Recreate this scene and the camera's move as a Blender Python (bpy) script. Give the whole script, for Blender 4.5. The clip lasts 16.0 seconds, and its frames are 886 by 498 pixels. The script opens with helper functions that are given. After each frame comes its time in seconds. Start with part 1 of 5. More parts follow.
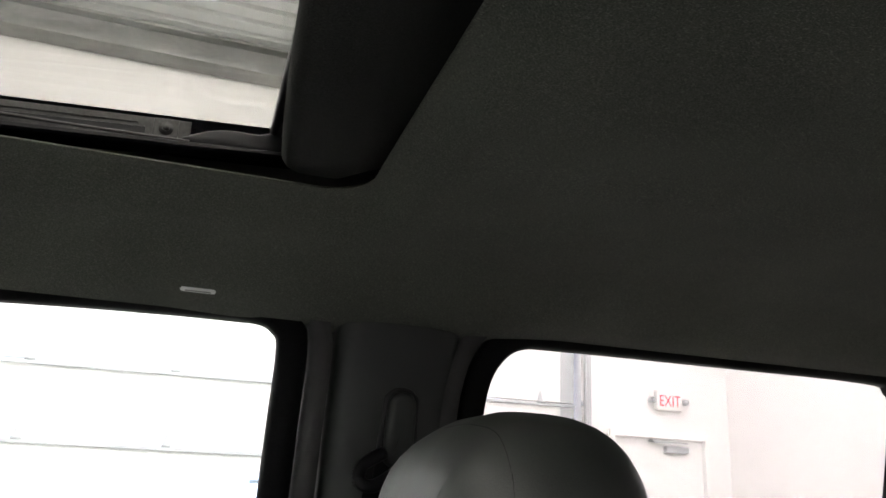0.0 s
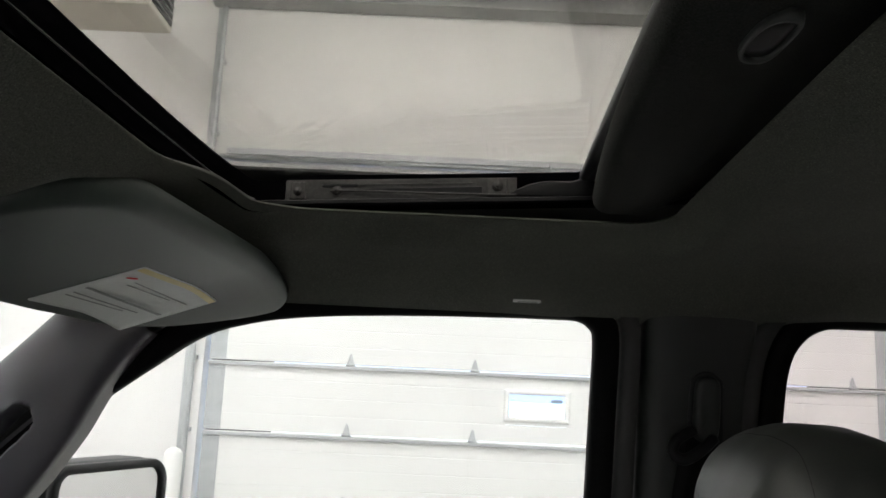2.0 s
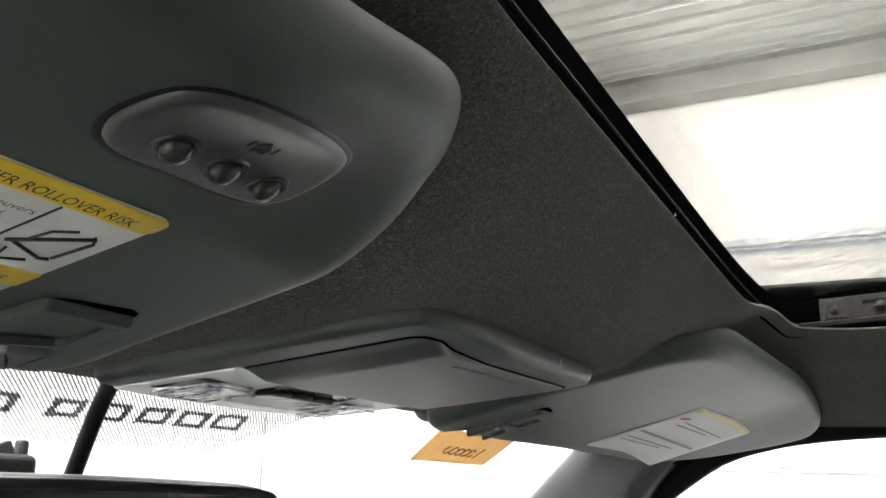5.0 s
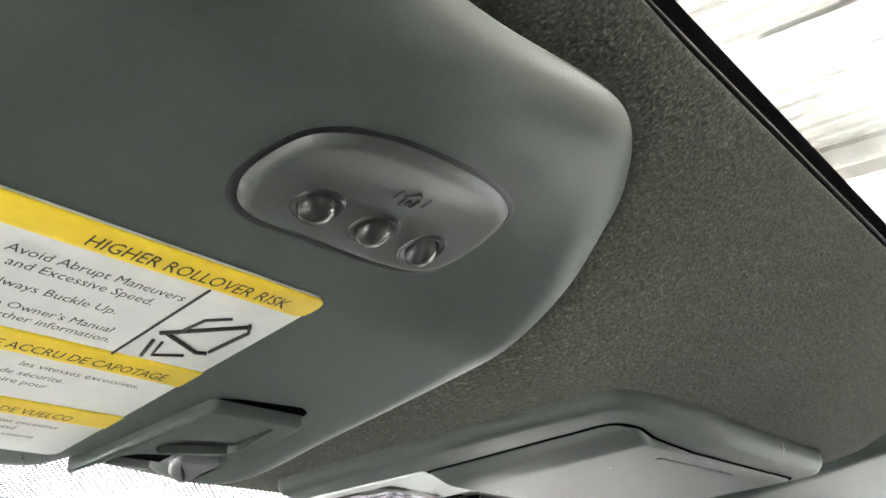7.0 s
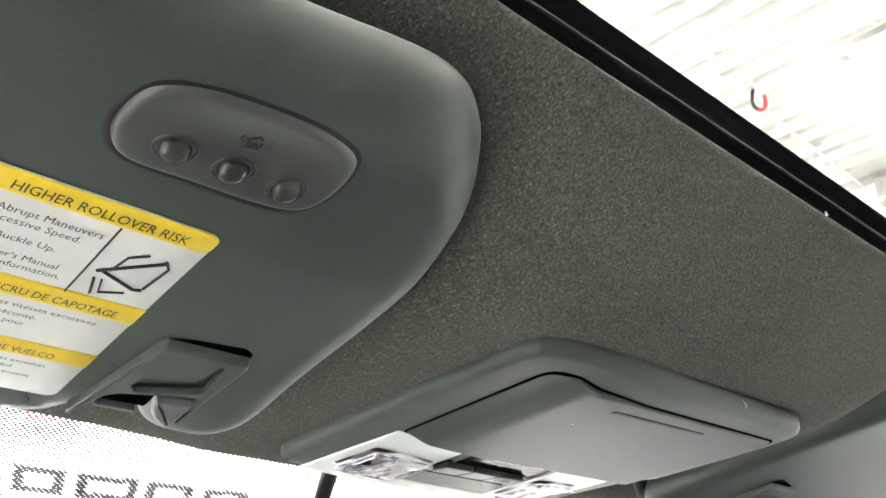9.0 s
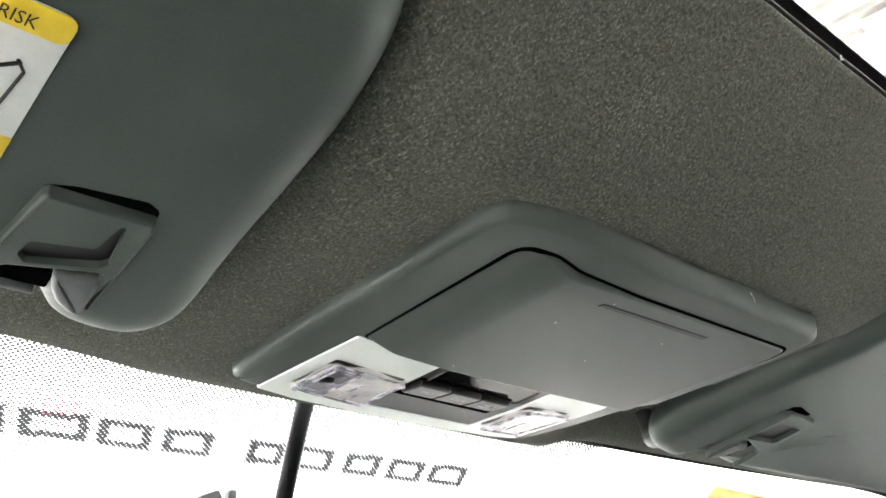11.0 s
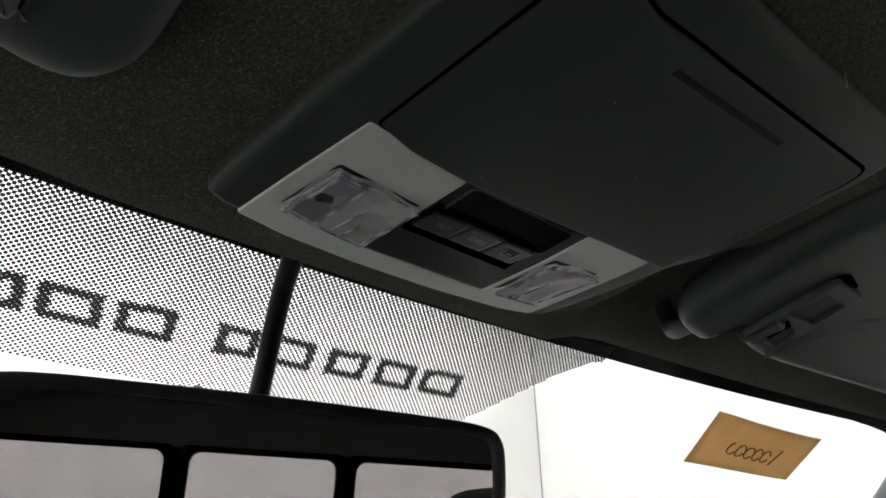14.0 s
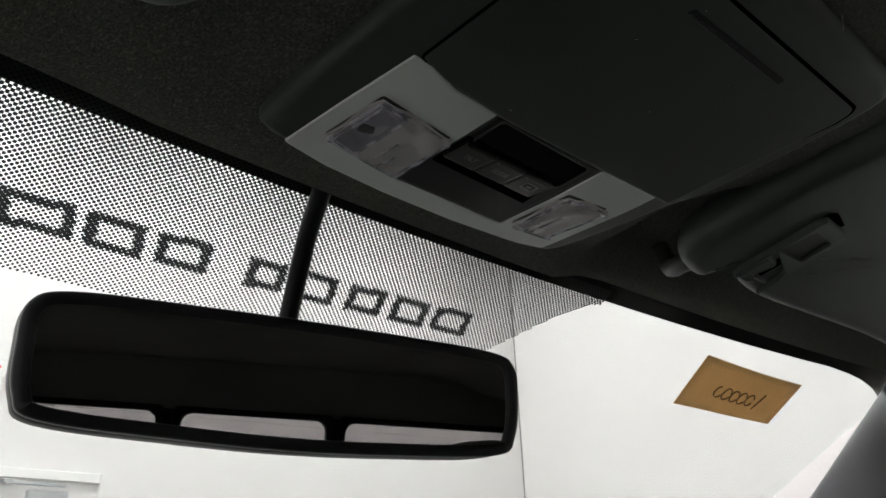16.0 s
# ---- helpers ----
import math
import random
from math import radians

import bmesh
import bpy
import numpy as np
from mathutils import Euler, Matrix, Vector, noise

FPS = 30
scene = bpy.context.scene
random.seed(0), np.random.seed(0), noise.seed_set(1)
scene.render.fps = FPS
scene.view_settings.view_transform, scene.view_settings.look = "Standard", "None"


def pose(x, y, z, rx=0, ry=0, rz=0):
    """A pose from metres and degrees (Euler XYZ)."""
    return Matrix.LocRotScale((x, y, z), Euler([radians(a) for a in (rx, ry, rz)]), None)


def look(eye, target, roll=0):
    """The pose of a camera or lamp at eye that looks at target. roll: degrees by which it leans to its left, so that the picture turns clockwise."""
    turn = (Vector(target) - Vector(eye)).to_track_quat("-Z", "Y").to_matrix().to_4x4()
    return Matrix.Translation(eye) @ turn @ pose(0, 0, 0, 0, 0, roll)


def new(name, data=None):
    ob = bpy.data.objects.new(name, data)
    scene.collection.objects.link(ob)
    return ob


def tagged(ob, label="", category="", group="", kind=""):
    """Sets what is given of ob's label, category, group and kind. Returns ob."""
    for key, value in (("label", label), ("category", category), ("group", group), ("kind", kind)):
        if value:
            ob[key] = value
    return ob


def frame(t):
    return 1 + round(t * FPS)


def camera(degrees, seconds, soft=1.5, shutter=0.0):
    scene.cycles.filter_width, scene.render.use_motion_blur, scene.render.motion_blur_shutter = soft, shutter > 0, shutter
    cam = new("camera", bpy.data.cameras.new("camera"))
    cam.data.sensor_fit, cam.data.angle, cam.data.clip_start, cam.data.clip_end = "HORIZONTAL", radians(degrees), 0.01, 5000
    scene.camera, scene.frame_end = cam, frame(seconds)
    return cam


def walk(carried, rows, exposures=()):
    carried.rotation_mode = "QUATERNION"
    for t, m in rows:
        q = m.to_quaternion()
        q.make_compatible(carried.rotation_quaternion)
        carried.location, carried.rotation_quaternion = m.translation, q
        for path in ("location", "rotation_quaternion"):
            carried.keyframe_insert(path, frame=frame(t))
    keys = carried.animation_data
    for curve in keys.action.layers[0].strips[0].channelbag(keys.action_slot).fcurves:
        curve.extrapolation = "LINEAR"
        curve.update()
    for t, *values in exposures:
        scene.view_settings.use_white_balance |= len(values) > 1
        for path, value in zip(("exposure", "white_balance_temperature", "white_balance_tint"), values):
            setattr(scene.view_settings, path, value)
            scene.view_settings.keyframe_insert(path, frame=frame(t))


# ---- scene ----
cam = camera(56.1, 16.0, soft=1.6)
EXPOSURES = [(0.0, 0.9), (0.5, 0.36), (1.0, 0.13), (1.5, 0.12), (2.5, 0.11), (3.5, 0.26), (4.2, 0.45), (5.0, 1.4), (5.6, 2.05), (7.5, 2.95), (8.2, 3.05), (10.4, 2.85), (11.0, 2.9), (11.5, 2.5), (12.0, 2.15), (12.8, 1.12), (13.5, 0.36), (14.5, 0.05), (15.3, -0.01), (16.0, -0.34)]
PATH = [
    (0, (-0.2008, 0.0389, 1.5390), (1.6081, -0.5930, 2.1122), 2.40),
    (0.5, (-0.2362, 0.0628, 1.5615), (1.6291, -0.4903, 2.0250), 2.37),
    (1, (-0.2831, 0.0788, 1.5837), (1.6292, -0.3298, 2.0032), 2.30),
    (1.5, (-0.3291, 0.0935, 1.6022), (1.6250, -0.1022, 1.9807), 2.48),
    (2, (-0.3677, 0.1056, 1.6132), (1.6019, 0.1116, 1.9606), 2.67),
    (2.5, (-0.4031, 0.1139, 1.6207), (1.5623, 0.2958, 1.9439), 2.74),
    (3, (-0.4382, 0.1466, 1.6239), (1.5052, 0.4936, 1.9445), 2.66),
    (3.5, (-0.4518, 0.1653, 1.6300), (1.4589, 0.6497, 1.9684), 2.43),
    (4, (-0.4466, 0.1981, 1.6417), (1.4136, 0.8129, 2.0435), 2.33),
    (4.5, (-0.4295, 0.2281, 1.6498), (1.3731, 0.9682, 2.1000), 2.29),
    (5, (-0.4014, 0.2517, 1.6472), (1.3156, 1.1259, 2.1837), 1.83),
    (5.2, (-0.3918, 0.2610, 1.6455), (1.2912, 1.1760, 2.2201), 1.82),
    (7.3, (-0.3661, 0.2668, 1.6439), (1.0095, 1.4851, 2.4335), 0.58),
    (7.5, (-0.3588, 0.2663, 1.6355), (0.9955, 1.5030, 2.4333), 0.71),
    (8, (-0.3544, 0.2414, 1.6183), (0.9568, 1.5081, 2.4406), 0.75),
    (8.2, (-0.3507, 0.2270, 1.6113), (0.9408, 1.5082, 2.4424), 0.82),
    (10.3, (-0.3494, 0.1904, 1.5991), (0.8261, 1.5785, 2.4305), 0.65),
    (10.5, (-0.3374, 0.2024, 1.6029), (0.8583, 1.5857, 2.4134), 0.74),
    (11, (-0.2863, 0.2334, 1.5762), (0.9139, 1.5965, 2.4138), -0.11),
    (11.5, (-0.2697, 0.2485, 1.5710), (0.9448, 1.5951, 2.4146), -0.37),
    (12, (-0.2436, 0.2856, 1.5655), (0.9937, 1.6104, 2.4106), -0.88),
    (12.5, (-0.2402, 0.3101, 1.5540), (1.0157, 1.6188, 2.3966), -1.26),
    (13, (-0.2373, 0.3231, 1.5406), (1.0273, 1.6236, 2.3830), -1.42),
    (13.5, (-0.2380, 0.3306, 1.5313), (1.0376, 1.6188, 2.3759), -1.66),
    (14, (-0.2411, 0.3311, 1.5285), (1.0466, 1.6088, 2.3708), -1.80),
    (14.5, (-0.2447, 0.3298, 1.5272), (1.0544, 1.5994, 2.3640), -1.88),
    (15, (-0.2504, 0.3349, 1.5206), (1.0567, 1.5985, 2.3542), -1.97),
    (15.5, (-0.2673, 0.3366, 1.5103), (1.0507, 1.5924, 2.3384), -2.22),
    (16, (-0.2726, 0.3328, 1.4974), (1.0669, 1.5968, 2.2771), -2.16),
]
walk(cam, [(t, look(eye, target, roll)) for t, eye, target, roll in PATH], EXPOSURES)

# ---- light ----
XC = 0.01          # middle of the cab
WALL_X, FRONT_Y, REAR_Y, LEFT_X, ROOM_Z = 6.1, 5.41, -4.95, -6.4, 4.95
LAMP_STRENGTH = 42.0
BEAM_END = 2.10
world = bpy.data.worlds.new("world")
scene.world = world
world.use_nodes = True
world.node_tree.nodes["Background"].inputs[0].default_value = (0.9, 0.95, 1.0, 1)
world.node_tree.nodes["Background"].inputs[1].default_value = 0.05


# ---- materials ----
def node_mat(name):
    m = bpy.data.materials.new(name)
    m.use_nodes = True
    nt = m.node_tree
    return m, nt, nt.nodes["Principled BSDF"]


def surface(name, a, b, rough=0.6, metal=0.0, scale=6.0, fine=400.0, bump=0.1, depth=0.001, spec=0.5, rough_b=None, mid=(0.35, 0.65), coarse=0.5):
    """Colour from a to b by coarse and fine noise, with fine relief."""
    m, nt, p = node_mat(name)
    L, N = nt.links.new, nt.nodes.new
    tc = N("ShaderNodeTexCoord")
    n1, n2 = N("ShaderNodeTexNoise"), N("ShaderNodeTexNoise")
    n1.inputs["Scale"].default_value, n1.inputs["Detail"].default_value = scale, 6
    n2.inputs["Scale"].default_value, n2.inputs["Detail"].default_value = fine, 3
    L(tc.outputs["Object"], n1.inputs["Vector"]), L(tc.outputs["Object"], n2.inputs["Vector"])
    half = N("ShaderNodeMix")
    half.inputs["Factor"].default_value = 1 - coarse
    L(n1.outputs[0], half.inputs["A"]), L(n2.outputs[0], half.inputs["B"])
    ramp = N("ShaderNodeValToRGB")
    ramp.color_ramp.elements[0].position, ramp.color_ramp.elements[1].position = mid
    ramp.color_ramp.elements[0].color, ramp.color_ramp.elements[1].color = (*a, 1), (*b, 1)
    L(half.outputs["Result"], ramp.inputs[0]), L(ramp.outputs[0], p.inputs["Base Color"])
    p.inputs["Roughness"].default_value, p.inputs["Metallic"].default_value = rough, metal
    p.inputs["Specular IOR Level"].default_value = spec
    if rough_b is not None:
        rr = N("ShaderNodeMapRange")
        rr.inputs[3].default_value, rr.inputs[4].default_value = rough, rough_b
        L(n1.outputs[0], rr.inputs[0]), L(rr.outputs[0], p.inputs["Roughness"])
    if bump:
        bp = N("ShaderNodeBump")
        bp.inputs["Strength"].default_value, bp.inputs["Distance"].default_value = bump, depth
        L(n2.outputs[0], bp.inputs["Height"]), L(bp.outputs[0], p.inputs["Normal"])
    return m


def fabric(name, a, b, sheen=0.03):
    """Needled headliner cloth: felted tufts and finer fibres over soft blotches."""
    m = surface(name, a, b, rough=0.95, scale=9.0, fine=820.0, bump=0.5, depth=0.0008, spec=0.1, mid=(0.34, 0.66), coarse=0.20)
    nt = m.node_tree
    p = nt.nodes["Principled BSDF"]
    p.inputs["Sheen Weight"].default_value = sheen
    p.inputs["Sheen Roughness"].default_value = 0.6
    # short pale fibres lying on the cloth
    tc, mp, n, ramp, mix = (nt.nodes.new(k) for k in ("ShaderNodeTexCoord", "ShaderNodeMapping", "ShaderNodeTexNoise", "ShaderNodeValToRGB", "ShaderNodeMix"))
    mp.inputs["Rotation"].default_value = (0.0, 0.0, 0.6)
    mp.inputs["Scale"].default_value = (1.0, 0.35, 1.0)
    n.inputs["Scale"].default_value, n.inputs["Detail"].default_value = 1300.0, 2
    ramp.color_ramp.elements[0].position, ramp.color_ramp.elements[1].position = 0.56, 0.72
    mix.data_type = "RGBA"
    nt.links.new(tc.outputs["Object"], mp.inputs["Vector"]), nt.links.new(mp.outputs[0], n.inputs["Vector"]), nt.links.new(n.outputs[0], ramp.inputs[0])
    base = p.inputs["Base Color"].links[0].from_socket
    nt.links.new(ramp.outputs[0], mix.inputs["Factor"]), nt.links.new(base, mix.inputs[6])
    mix.inputs[7].default_value = (1.6 * b[0], 1.6 * b[1], 1.6 * b[2], 1)
    nt.links.new(mix.outputs[2], p.inputs["Base Color"])
    return m


def glass(name, tint, gloss=0.03, rise=0.5, rough=0.01):
    """A thin pane: tinted see-through with a clear reflection."""
    m = bpy.data.materials.new(name)
    m.use_nodes = True
    nt = m.node_tree
    nt.nodes.clear()
    N, L = nt.nodes.new, nt.links.new
    out, mix, tr, gl, lw = N("ShaderNodeOutputMaterial"), N("ShaderNodeMixShader"), N("ShaderNodeBsdfTransparent"), N("ShaderNodeBsdfGlossy"), N("ShaderNodeLayerWeight")
    lw.inputs[0].default_value = 0.5
    tr.inputs[0].default_value = (*tint, 1)
    gl.inputs["Roughness"].default_value = rough
    p5, amt = N("ShaderNodeMath"), N("ShaderNodeMath")
    p5.operation, p5.inputs[1].default_value = "POWER", 5.0
    amt.operation, amt.inputs[1].default_value, amt.inputs[2].default_value = "MULTIPLY_ADD", rise, gloss
    L(lw.outputs["Facing"], p5.inputs[0]), L(p5.outputs[0], amt.inputs[0]), L(amt.outputs[0], mix.inputs[0])
    L(tr.outputs[0], mix.inputs[1]), L(gl.outputs[0], mix.inputs[2]), L(mix.outputs[0], out.inputs[0])
    return m


def glow(name, colour, strength):
    m, nt, p = node_mat(name)
    p.inputs["Base Color"].default_value = (*colour, 1)
    p.inputs["Emission Color"].default_value = (*colour, 1)
    p.inputs["Emission Strength"].default_value = strength
    return m


HEADLINER = fabric("headliner_cloth", (0.0410, 0.0440, 0.0370), (0.1000, 0.1055, 0.0875))
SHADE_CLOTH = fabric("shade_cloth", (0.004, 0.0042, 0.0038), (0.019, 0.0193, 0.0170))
LIP_CLOTH = fabric("cut_cloth_edge", (0.07, 0.07, 0.065), (0.13, 0.13, 0.12))
FRAME_BLACK = surface("matt_frame_black", (0.0012, 0.0012, 0.0014), (0.0024, 0.0024, 0.0028), rough=0.9, fine=400, bump=0.0, spec=0.0)
PILLAR_TRIM = surface("dark_pillar_trim", (0.0085, 0.0105, 0.0098), (0.0135, 0.0157, 0.0147), rough=0.55, fine=1100, bump=0.3, depth=0.0005)
VISOR = surface("visor_vinyl", (0.0385, 0.0505, 0.0440), (0.050, 0.0630, 0.0550), rough=0.44, fine=1100, bump=0.09, depth=0.0004, spec=0.36)
TRIM = surface("dark_trim_plastic", (0.034, 0.037, 0.035), (0.044, 0.047, 0.044), rough=0.5, fine=1100, bump=0.3, depth=0.0005)
PILLAR = surface("pillar_plastic", (0.056, 0.055, 0.065), (0.068, 0.067, 0.078), rough=0.28, fine=1100, bump=0.3, depth=0.0005)
CONSOLE = surface("console_plastic", (0.0400, 0.0505, 0.0440), (0.052, 0.0630, 0.0555), rough=0.42, fine=1400, bump=0.12, depth=0.0003, spec=0.3)
BEZEL = surface("light_grey_plastic", (0.72, 0.77, 0.745), (0.77, 0.82, 0.795), rough=0.33, fine=1200, bump=0.12, depth=0.0003)
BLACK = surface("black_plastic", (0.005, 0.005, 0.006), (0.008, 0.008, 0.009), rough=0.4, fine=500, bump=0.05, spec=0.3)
POD_PLASTIC = surface("transmitter_plastic", (0.046, 0.052, 0.048), (0.056, 0.062, 0.058), rough=0.34, fine=900, bump=0.08, depth=0.0003)
BUTTON = surface("button_plastic", (0.024, 0.027, 0.025), (0.030, 0.033, 0.031), rough=0.22, fine=900, bump=0.03, depth=0.0002)
SWITCH = surface("switch_plastic", (0.010, 0.0105, 0.0115), (0.014, 0.0145, 0.0155), rough=0.33, fine=900, bump=0.1, depth=0.0003)
GLOSS_BLACK = surface("gloss_black", (0.0015, 0.0015, 0.002), (0.0025, 0.0025, 0.003), rough=0.12, fine=300, bump=0.0, spec=0.06)
RUBBER = surface("black_rubber", (0.003, 0.003, 0.0035), (0.006, 0.006, 0.0065), rough=0.7, fine=300, bump=0.15, spec=0.08)
SEAL = surface("grey_weatherstrip", (0.020, 0.020, 0.020), (0.030, 0.030, 0.030), rough=0.7, fine=800, bump=0.3)
LEATHER = surface("black_leather", (0.025, 0.0278, 0.0256), (0.037, 0.0400, 0.0368), rough=0.42, scale=20, fine=800, bump=0.2, depth=0.0006, rough_b=0.52)
STITCH = surface("dark_stitching", (0.008, 0.008, 0.008), (0.013, 0.013, 0.013), rough=0.8, spec=0.1)
STEEL = surface("dull_steel", (0.030, 0.029, 0.028), (0.065, 0.063, 0.062), rough=0.45, metal=0.5, scale=30, fine=300, bump=0.05, rough_b=0.55)
PLATE_STEEL = surface("brushed_plate_steel", (0.030, 0.029, 0.028), (0.060, 0.058, 0.056), rough=0.5, metal=0.3, scale=30, fine=300, bump=0.05)
GALV = surface("galvanised_steel", (0.42, 0.44, 0.45), (0.58, 0.60, 0.61), rough=0.4, metal=0.75, scale=14, fine=90, bump=0.05, rough_b=0.6)
CHROME = surface("chrome", (0.75, 0.74, 0.72), (0.85, 0.84, 0.82), rough=0.28, metal=1.0, bump=0.0)
MIRROR = surface("mirror_silver", (0.80, 0.80, 0.80), (0.82, 0.82, 0.82), rough=0.0, metal=1.0, bump=0.0)
DIM_MIRROR = surface("tinted_mirror_silver", (0.66, 0.66, 0.665), (0.67, 0.67, 0.675), rough=0.0, metal=1.0, bump=0.0)
PAPER = surface("label_paper", (0.62, 0.64, 0.62), (0.68, 0.70, 0.68), rough=0.5, fine=200, bump=0.02)
YELLOW = surface("label_yellow", (0.72, 0.52, 0.02), (0.78, 0.57, 0.03), rough=0.5, bump=0.0)
PALE_YELLOW = surface("faded_yellow", (0.66, 0.58, 0.28), (0.70, 0.62, 0.32), rough=0.5, bump=0.0)
INK = surface("label_ink", (0.012, 0.012, 0.012), (0.02, 0.02, 0.02), rough=0.6, bump=0.0)
GREY_INK = surface("faded_ink", (0.22, 0.23, 0.22), (0.28, 0.29, 0.28), rough=0.6, bump=0.0)
CARD = surface("kraft_paper", (0.58, 0.43, 0.25), (0.68, 0.51, 0.31), rough=0.8, scale=25, fine=500, bump=0.1)
def see_light(m, amount):
    """Let some light through a thin paper."""
    nt = m.node_tree
    p, out = nt.nodes["Principled BSDF"], nt.nodes["Material Output"]
    tr, mix = nt.nodes.new("ShaderNodeBsdfTranslucent"), nt.nodes.new("ShaderNodeMixShader")
    nt.links.new(p.inputs["Base Color"].links[0].from_socket, tr.inputs[0])
    mix.inputs[0].default_value = amount
    nt.links.new(p.outputs[0], mix.inputs[1]), nt.links.new(tr.outputs[0], mix.inputs[2]), nt.links.new(mix.outputs[0], out.inputs[0])


see_light(CARD, 0.6)
PEN = surface("pen_line", (0.10, 0.065, 0.035), (0.14, 0.095, 0.055), rough=0.7, bump=0.0)
MIRROR_SHELL = surface("mirror_shell_plastic", (0.0085, 0.0088, 0.011), (0.0115, 0.0118, 0.0145), rough=0.42, fine=900, bump=0.05, depth=0.0003)
FRIT = surface("printed_ceramic_dots", (0.018, 0.018, 0.020), (0.025, 0.025, 0.027), rough=0.5, bump=0.0)
see_light(FRIT, 0.5)
WALL_PAINT = surface("white_wall_paint", (0.76, 0.75, 0.74), (0.81, 0.80, 0.79), rough=0.55, scale=1.3, fine=60, bump=0.08)
DOOR_PAINT = surface("white_door_enamel", (0.78, 0.78, 0.765), (0.83, 0.83, 0.815), rough=0.4, scale=2.0, fine=120, bump=0.06)
CEILING_METAL = surface("white_corrugated_metal", (0.52, 0.54, 0.535), (0.62, 0.64, 0.63), rough=0.4, metal=0.1, scale=1.5, fine=40, bump=0.04)
BEAM_METAL = surface("grey_beam_steel", (0.22, 0.225, 0.22), (0.38, 0.385, 0.375), rough=0.55, metal=0.2, scale=3.5, fine=40, bump=0.05)
CONCRETE = surface("concrete", (0.28, 0.275, 0.26), (0.40, 0.39, 0.37), rough=0.6, scale=1.2, fine=60, bump=0.2, rough_b=0.4)
TAN_METAL = surface("tan_sheet_metal", (0.54, 0.51, 0.45), (0.60, 0.57, 0.50), rough=0.45, scale=4, fine=80, bump=0.04)
RED = surface("red_plastic", (0.65, 0.02, 0.03), (0.7, 0.03, 0.04), rough=0.5, bump=0.0)
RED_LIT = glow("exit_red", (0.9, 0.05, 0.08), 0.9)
LAMP = glow("lamp_diffuser", (1.0, 0.975, 0.985), LAMP_STRENGTH)
SKYLIT = glow("daylit_snow", (0.85, 0.92, 1.0), 1.5)
YARD = glow("daylit_sheds", (0.60, 0.69, 0.95), 1.15)
CLEAR = glass("clear_glass", (0.95, 0.97, 0.96))
SCREEN = glass("windscreen_glass", (0.96, 0.98, 0.97), 0.015, 0.2)
TINTED = glass("tinted_roof_glass", (0.69, 0.685, 0.655), 0.07, 0.5, 0.03)
DARK_GLASS = glass("tinted_side_glass", (0.84, 0.82, 0.815), 0.03)
REAR_GLASS_TINT = glass("dark_rear_glass", (0.68, 0.667, 0.662), 0.03)
LENS = glass("clear_lens", (0.96, 0.96, 0.98), 0.07)
# pale mottled tone puts the refraction glints of the lens edges into colour
LENS_EDGE = surface("lens_edge_glint", (0.16, 0.16, 0.19), (0.62, 0.62, 0.68), rough=0.12, scale=160, fine=900, bump=0.0, mid=(0.42, 0.56), coarse=0.9)
REFLECTOR = surface("silvered_plastic", (0.82, 0.79, 0.75), (0.92, 0.90, 0.86), rough=0.18, metal=0.28, fine=60, bump=0.5, depth=0.004)
# hook and mount tone; on the driver's rod end it stands for light
HOOK_GREY = surface("pale_moulded_plastic", (0.070, 0.078, 0.078), (0.092, 0.100, 0.100), rough=0.36, fine=1100, bump=0.08, depth=0.0003)
SMOKED = glass("smoked_lens", (0.84, 0.83, 0.88), 0.08)


# ---- mesh helpers ----
def mesh_of(name, verts, faces, mat, smooth=True):
    me = bpy.data.meshes.new(name)
    me.from_pydata([tuple(v) for v in verts], [], faces)
    bm = bmesh.new()
    bm.from_mesh(me)
    bmesh.ops.recalc_face_normals(bm, faces=bm.faces)
    bm.to_mesh(me)
    bm.free()
    me.polygons.foreach_set("use_smooth", [smooth] * len(me.polygons))
    me.materials.append(mat)
    return me


def put(name, me, parent=None, label="", category="", kind="", group=""):
    ob = new(name, me)
    ob.parent = parent
    return tagged(ob, label, category, group, kind)


def part(name, me, parent, label=""):
    return put(name, me, parent, label)


def thing(name, label, category, group="", at=(0, 0, 0)):
    ob = new(name)
    ob.location = at
    ob.empty_display_size = 0.05
    return tagged(ob, label, category, group)


def settle(ob, at):
    """Put a thing's origin at a point while its parts, made in world metres, stay where they are."""
    ob.location = at
    for child in ob.children:
        child.matrix_parent_inverse = Matrix.Translation(at).inverted()
    return ob


def block(x0, x1, y0, y1, z0, z1, mat, bevel=0.002, name="block", seg=2):
    bm = bmesh.new()
    bmesh.ops.create_cube(bm, size=1)
    bmesh.ops.scale(bm, vec=(x1 - x0, y1 - y0, z1 - z0), verts=bm.verts)
    bmesh.ops.translate(bm, vec=((x0 + x1) / 2, (y0 + y1) / 2, (z0 + z1) / 2), verts=bm.verts)
    if bevel:
        bmesh.ops.bevel(bm, geom=bm.edges[:], offset=bevel, segments=seg, profile=0.5, affect="EDGES")
    me = bpy.data.meshes.new(name)
    bm.to_mesh(me)
    bm.free()
    me.materials.append(mat)
    return me


def join(meshes, name="joined"):
    """One mesh out of several that make up the same piece."""
    bm = bmesh.new()
    mats = []
    for me in meshes:
        n = len(bm.faces)
        bm.from_mesh(me)
        bm.faces.ensure_lookup_table()
        if me.materials[0] not in mats:
            mats.append(me.materials[0])
        for f in bm.faces[n:]:
            f.material_index = mats.index(me.materials[0])
    out = bpy.data.meshes.new(name)
    bm.to_mesh(out)
    bm.free()
    for m in mats:
        out.materials.append(m)
    return out


def moved(me, m):
    me.transform(m)
    return me


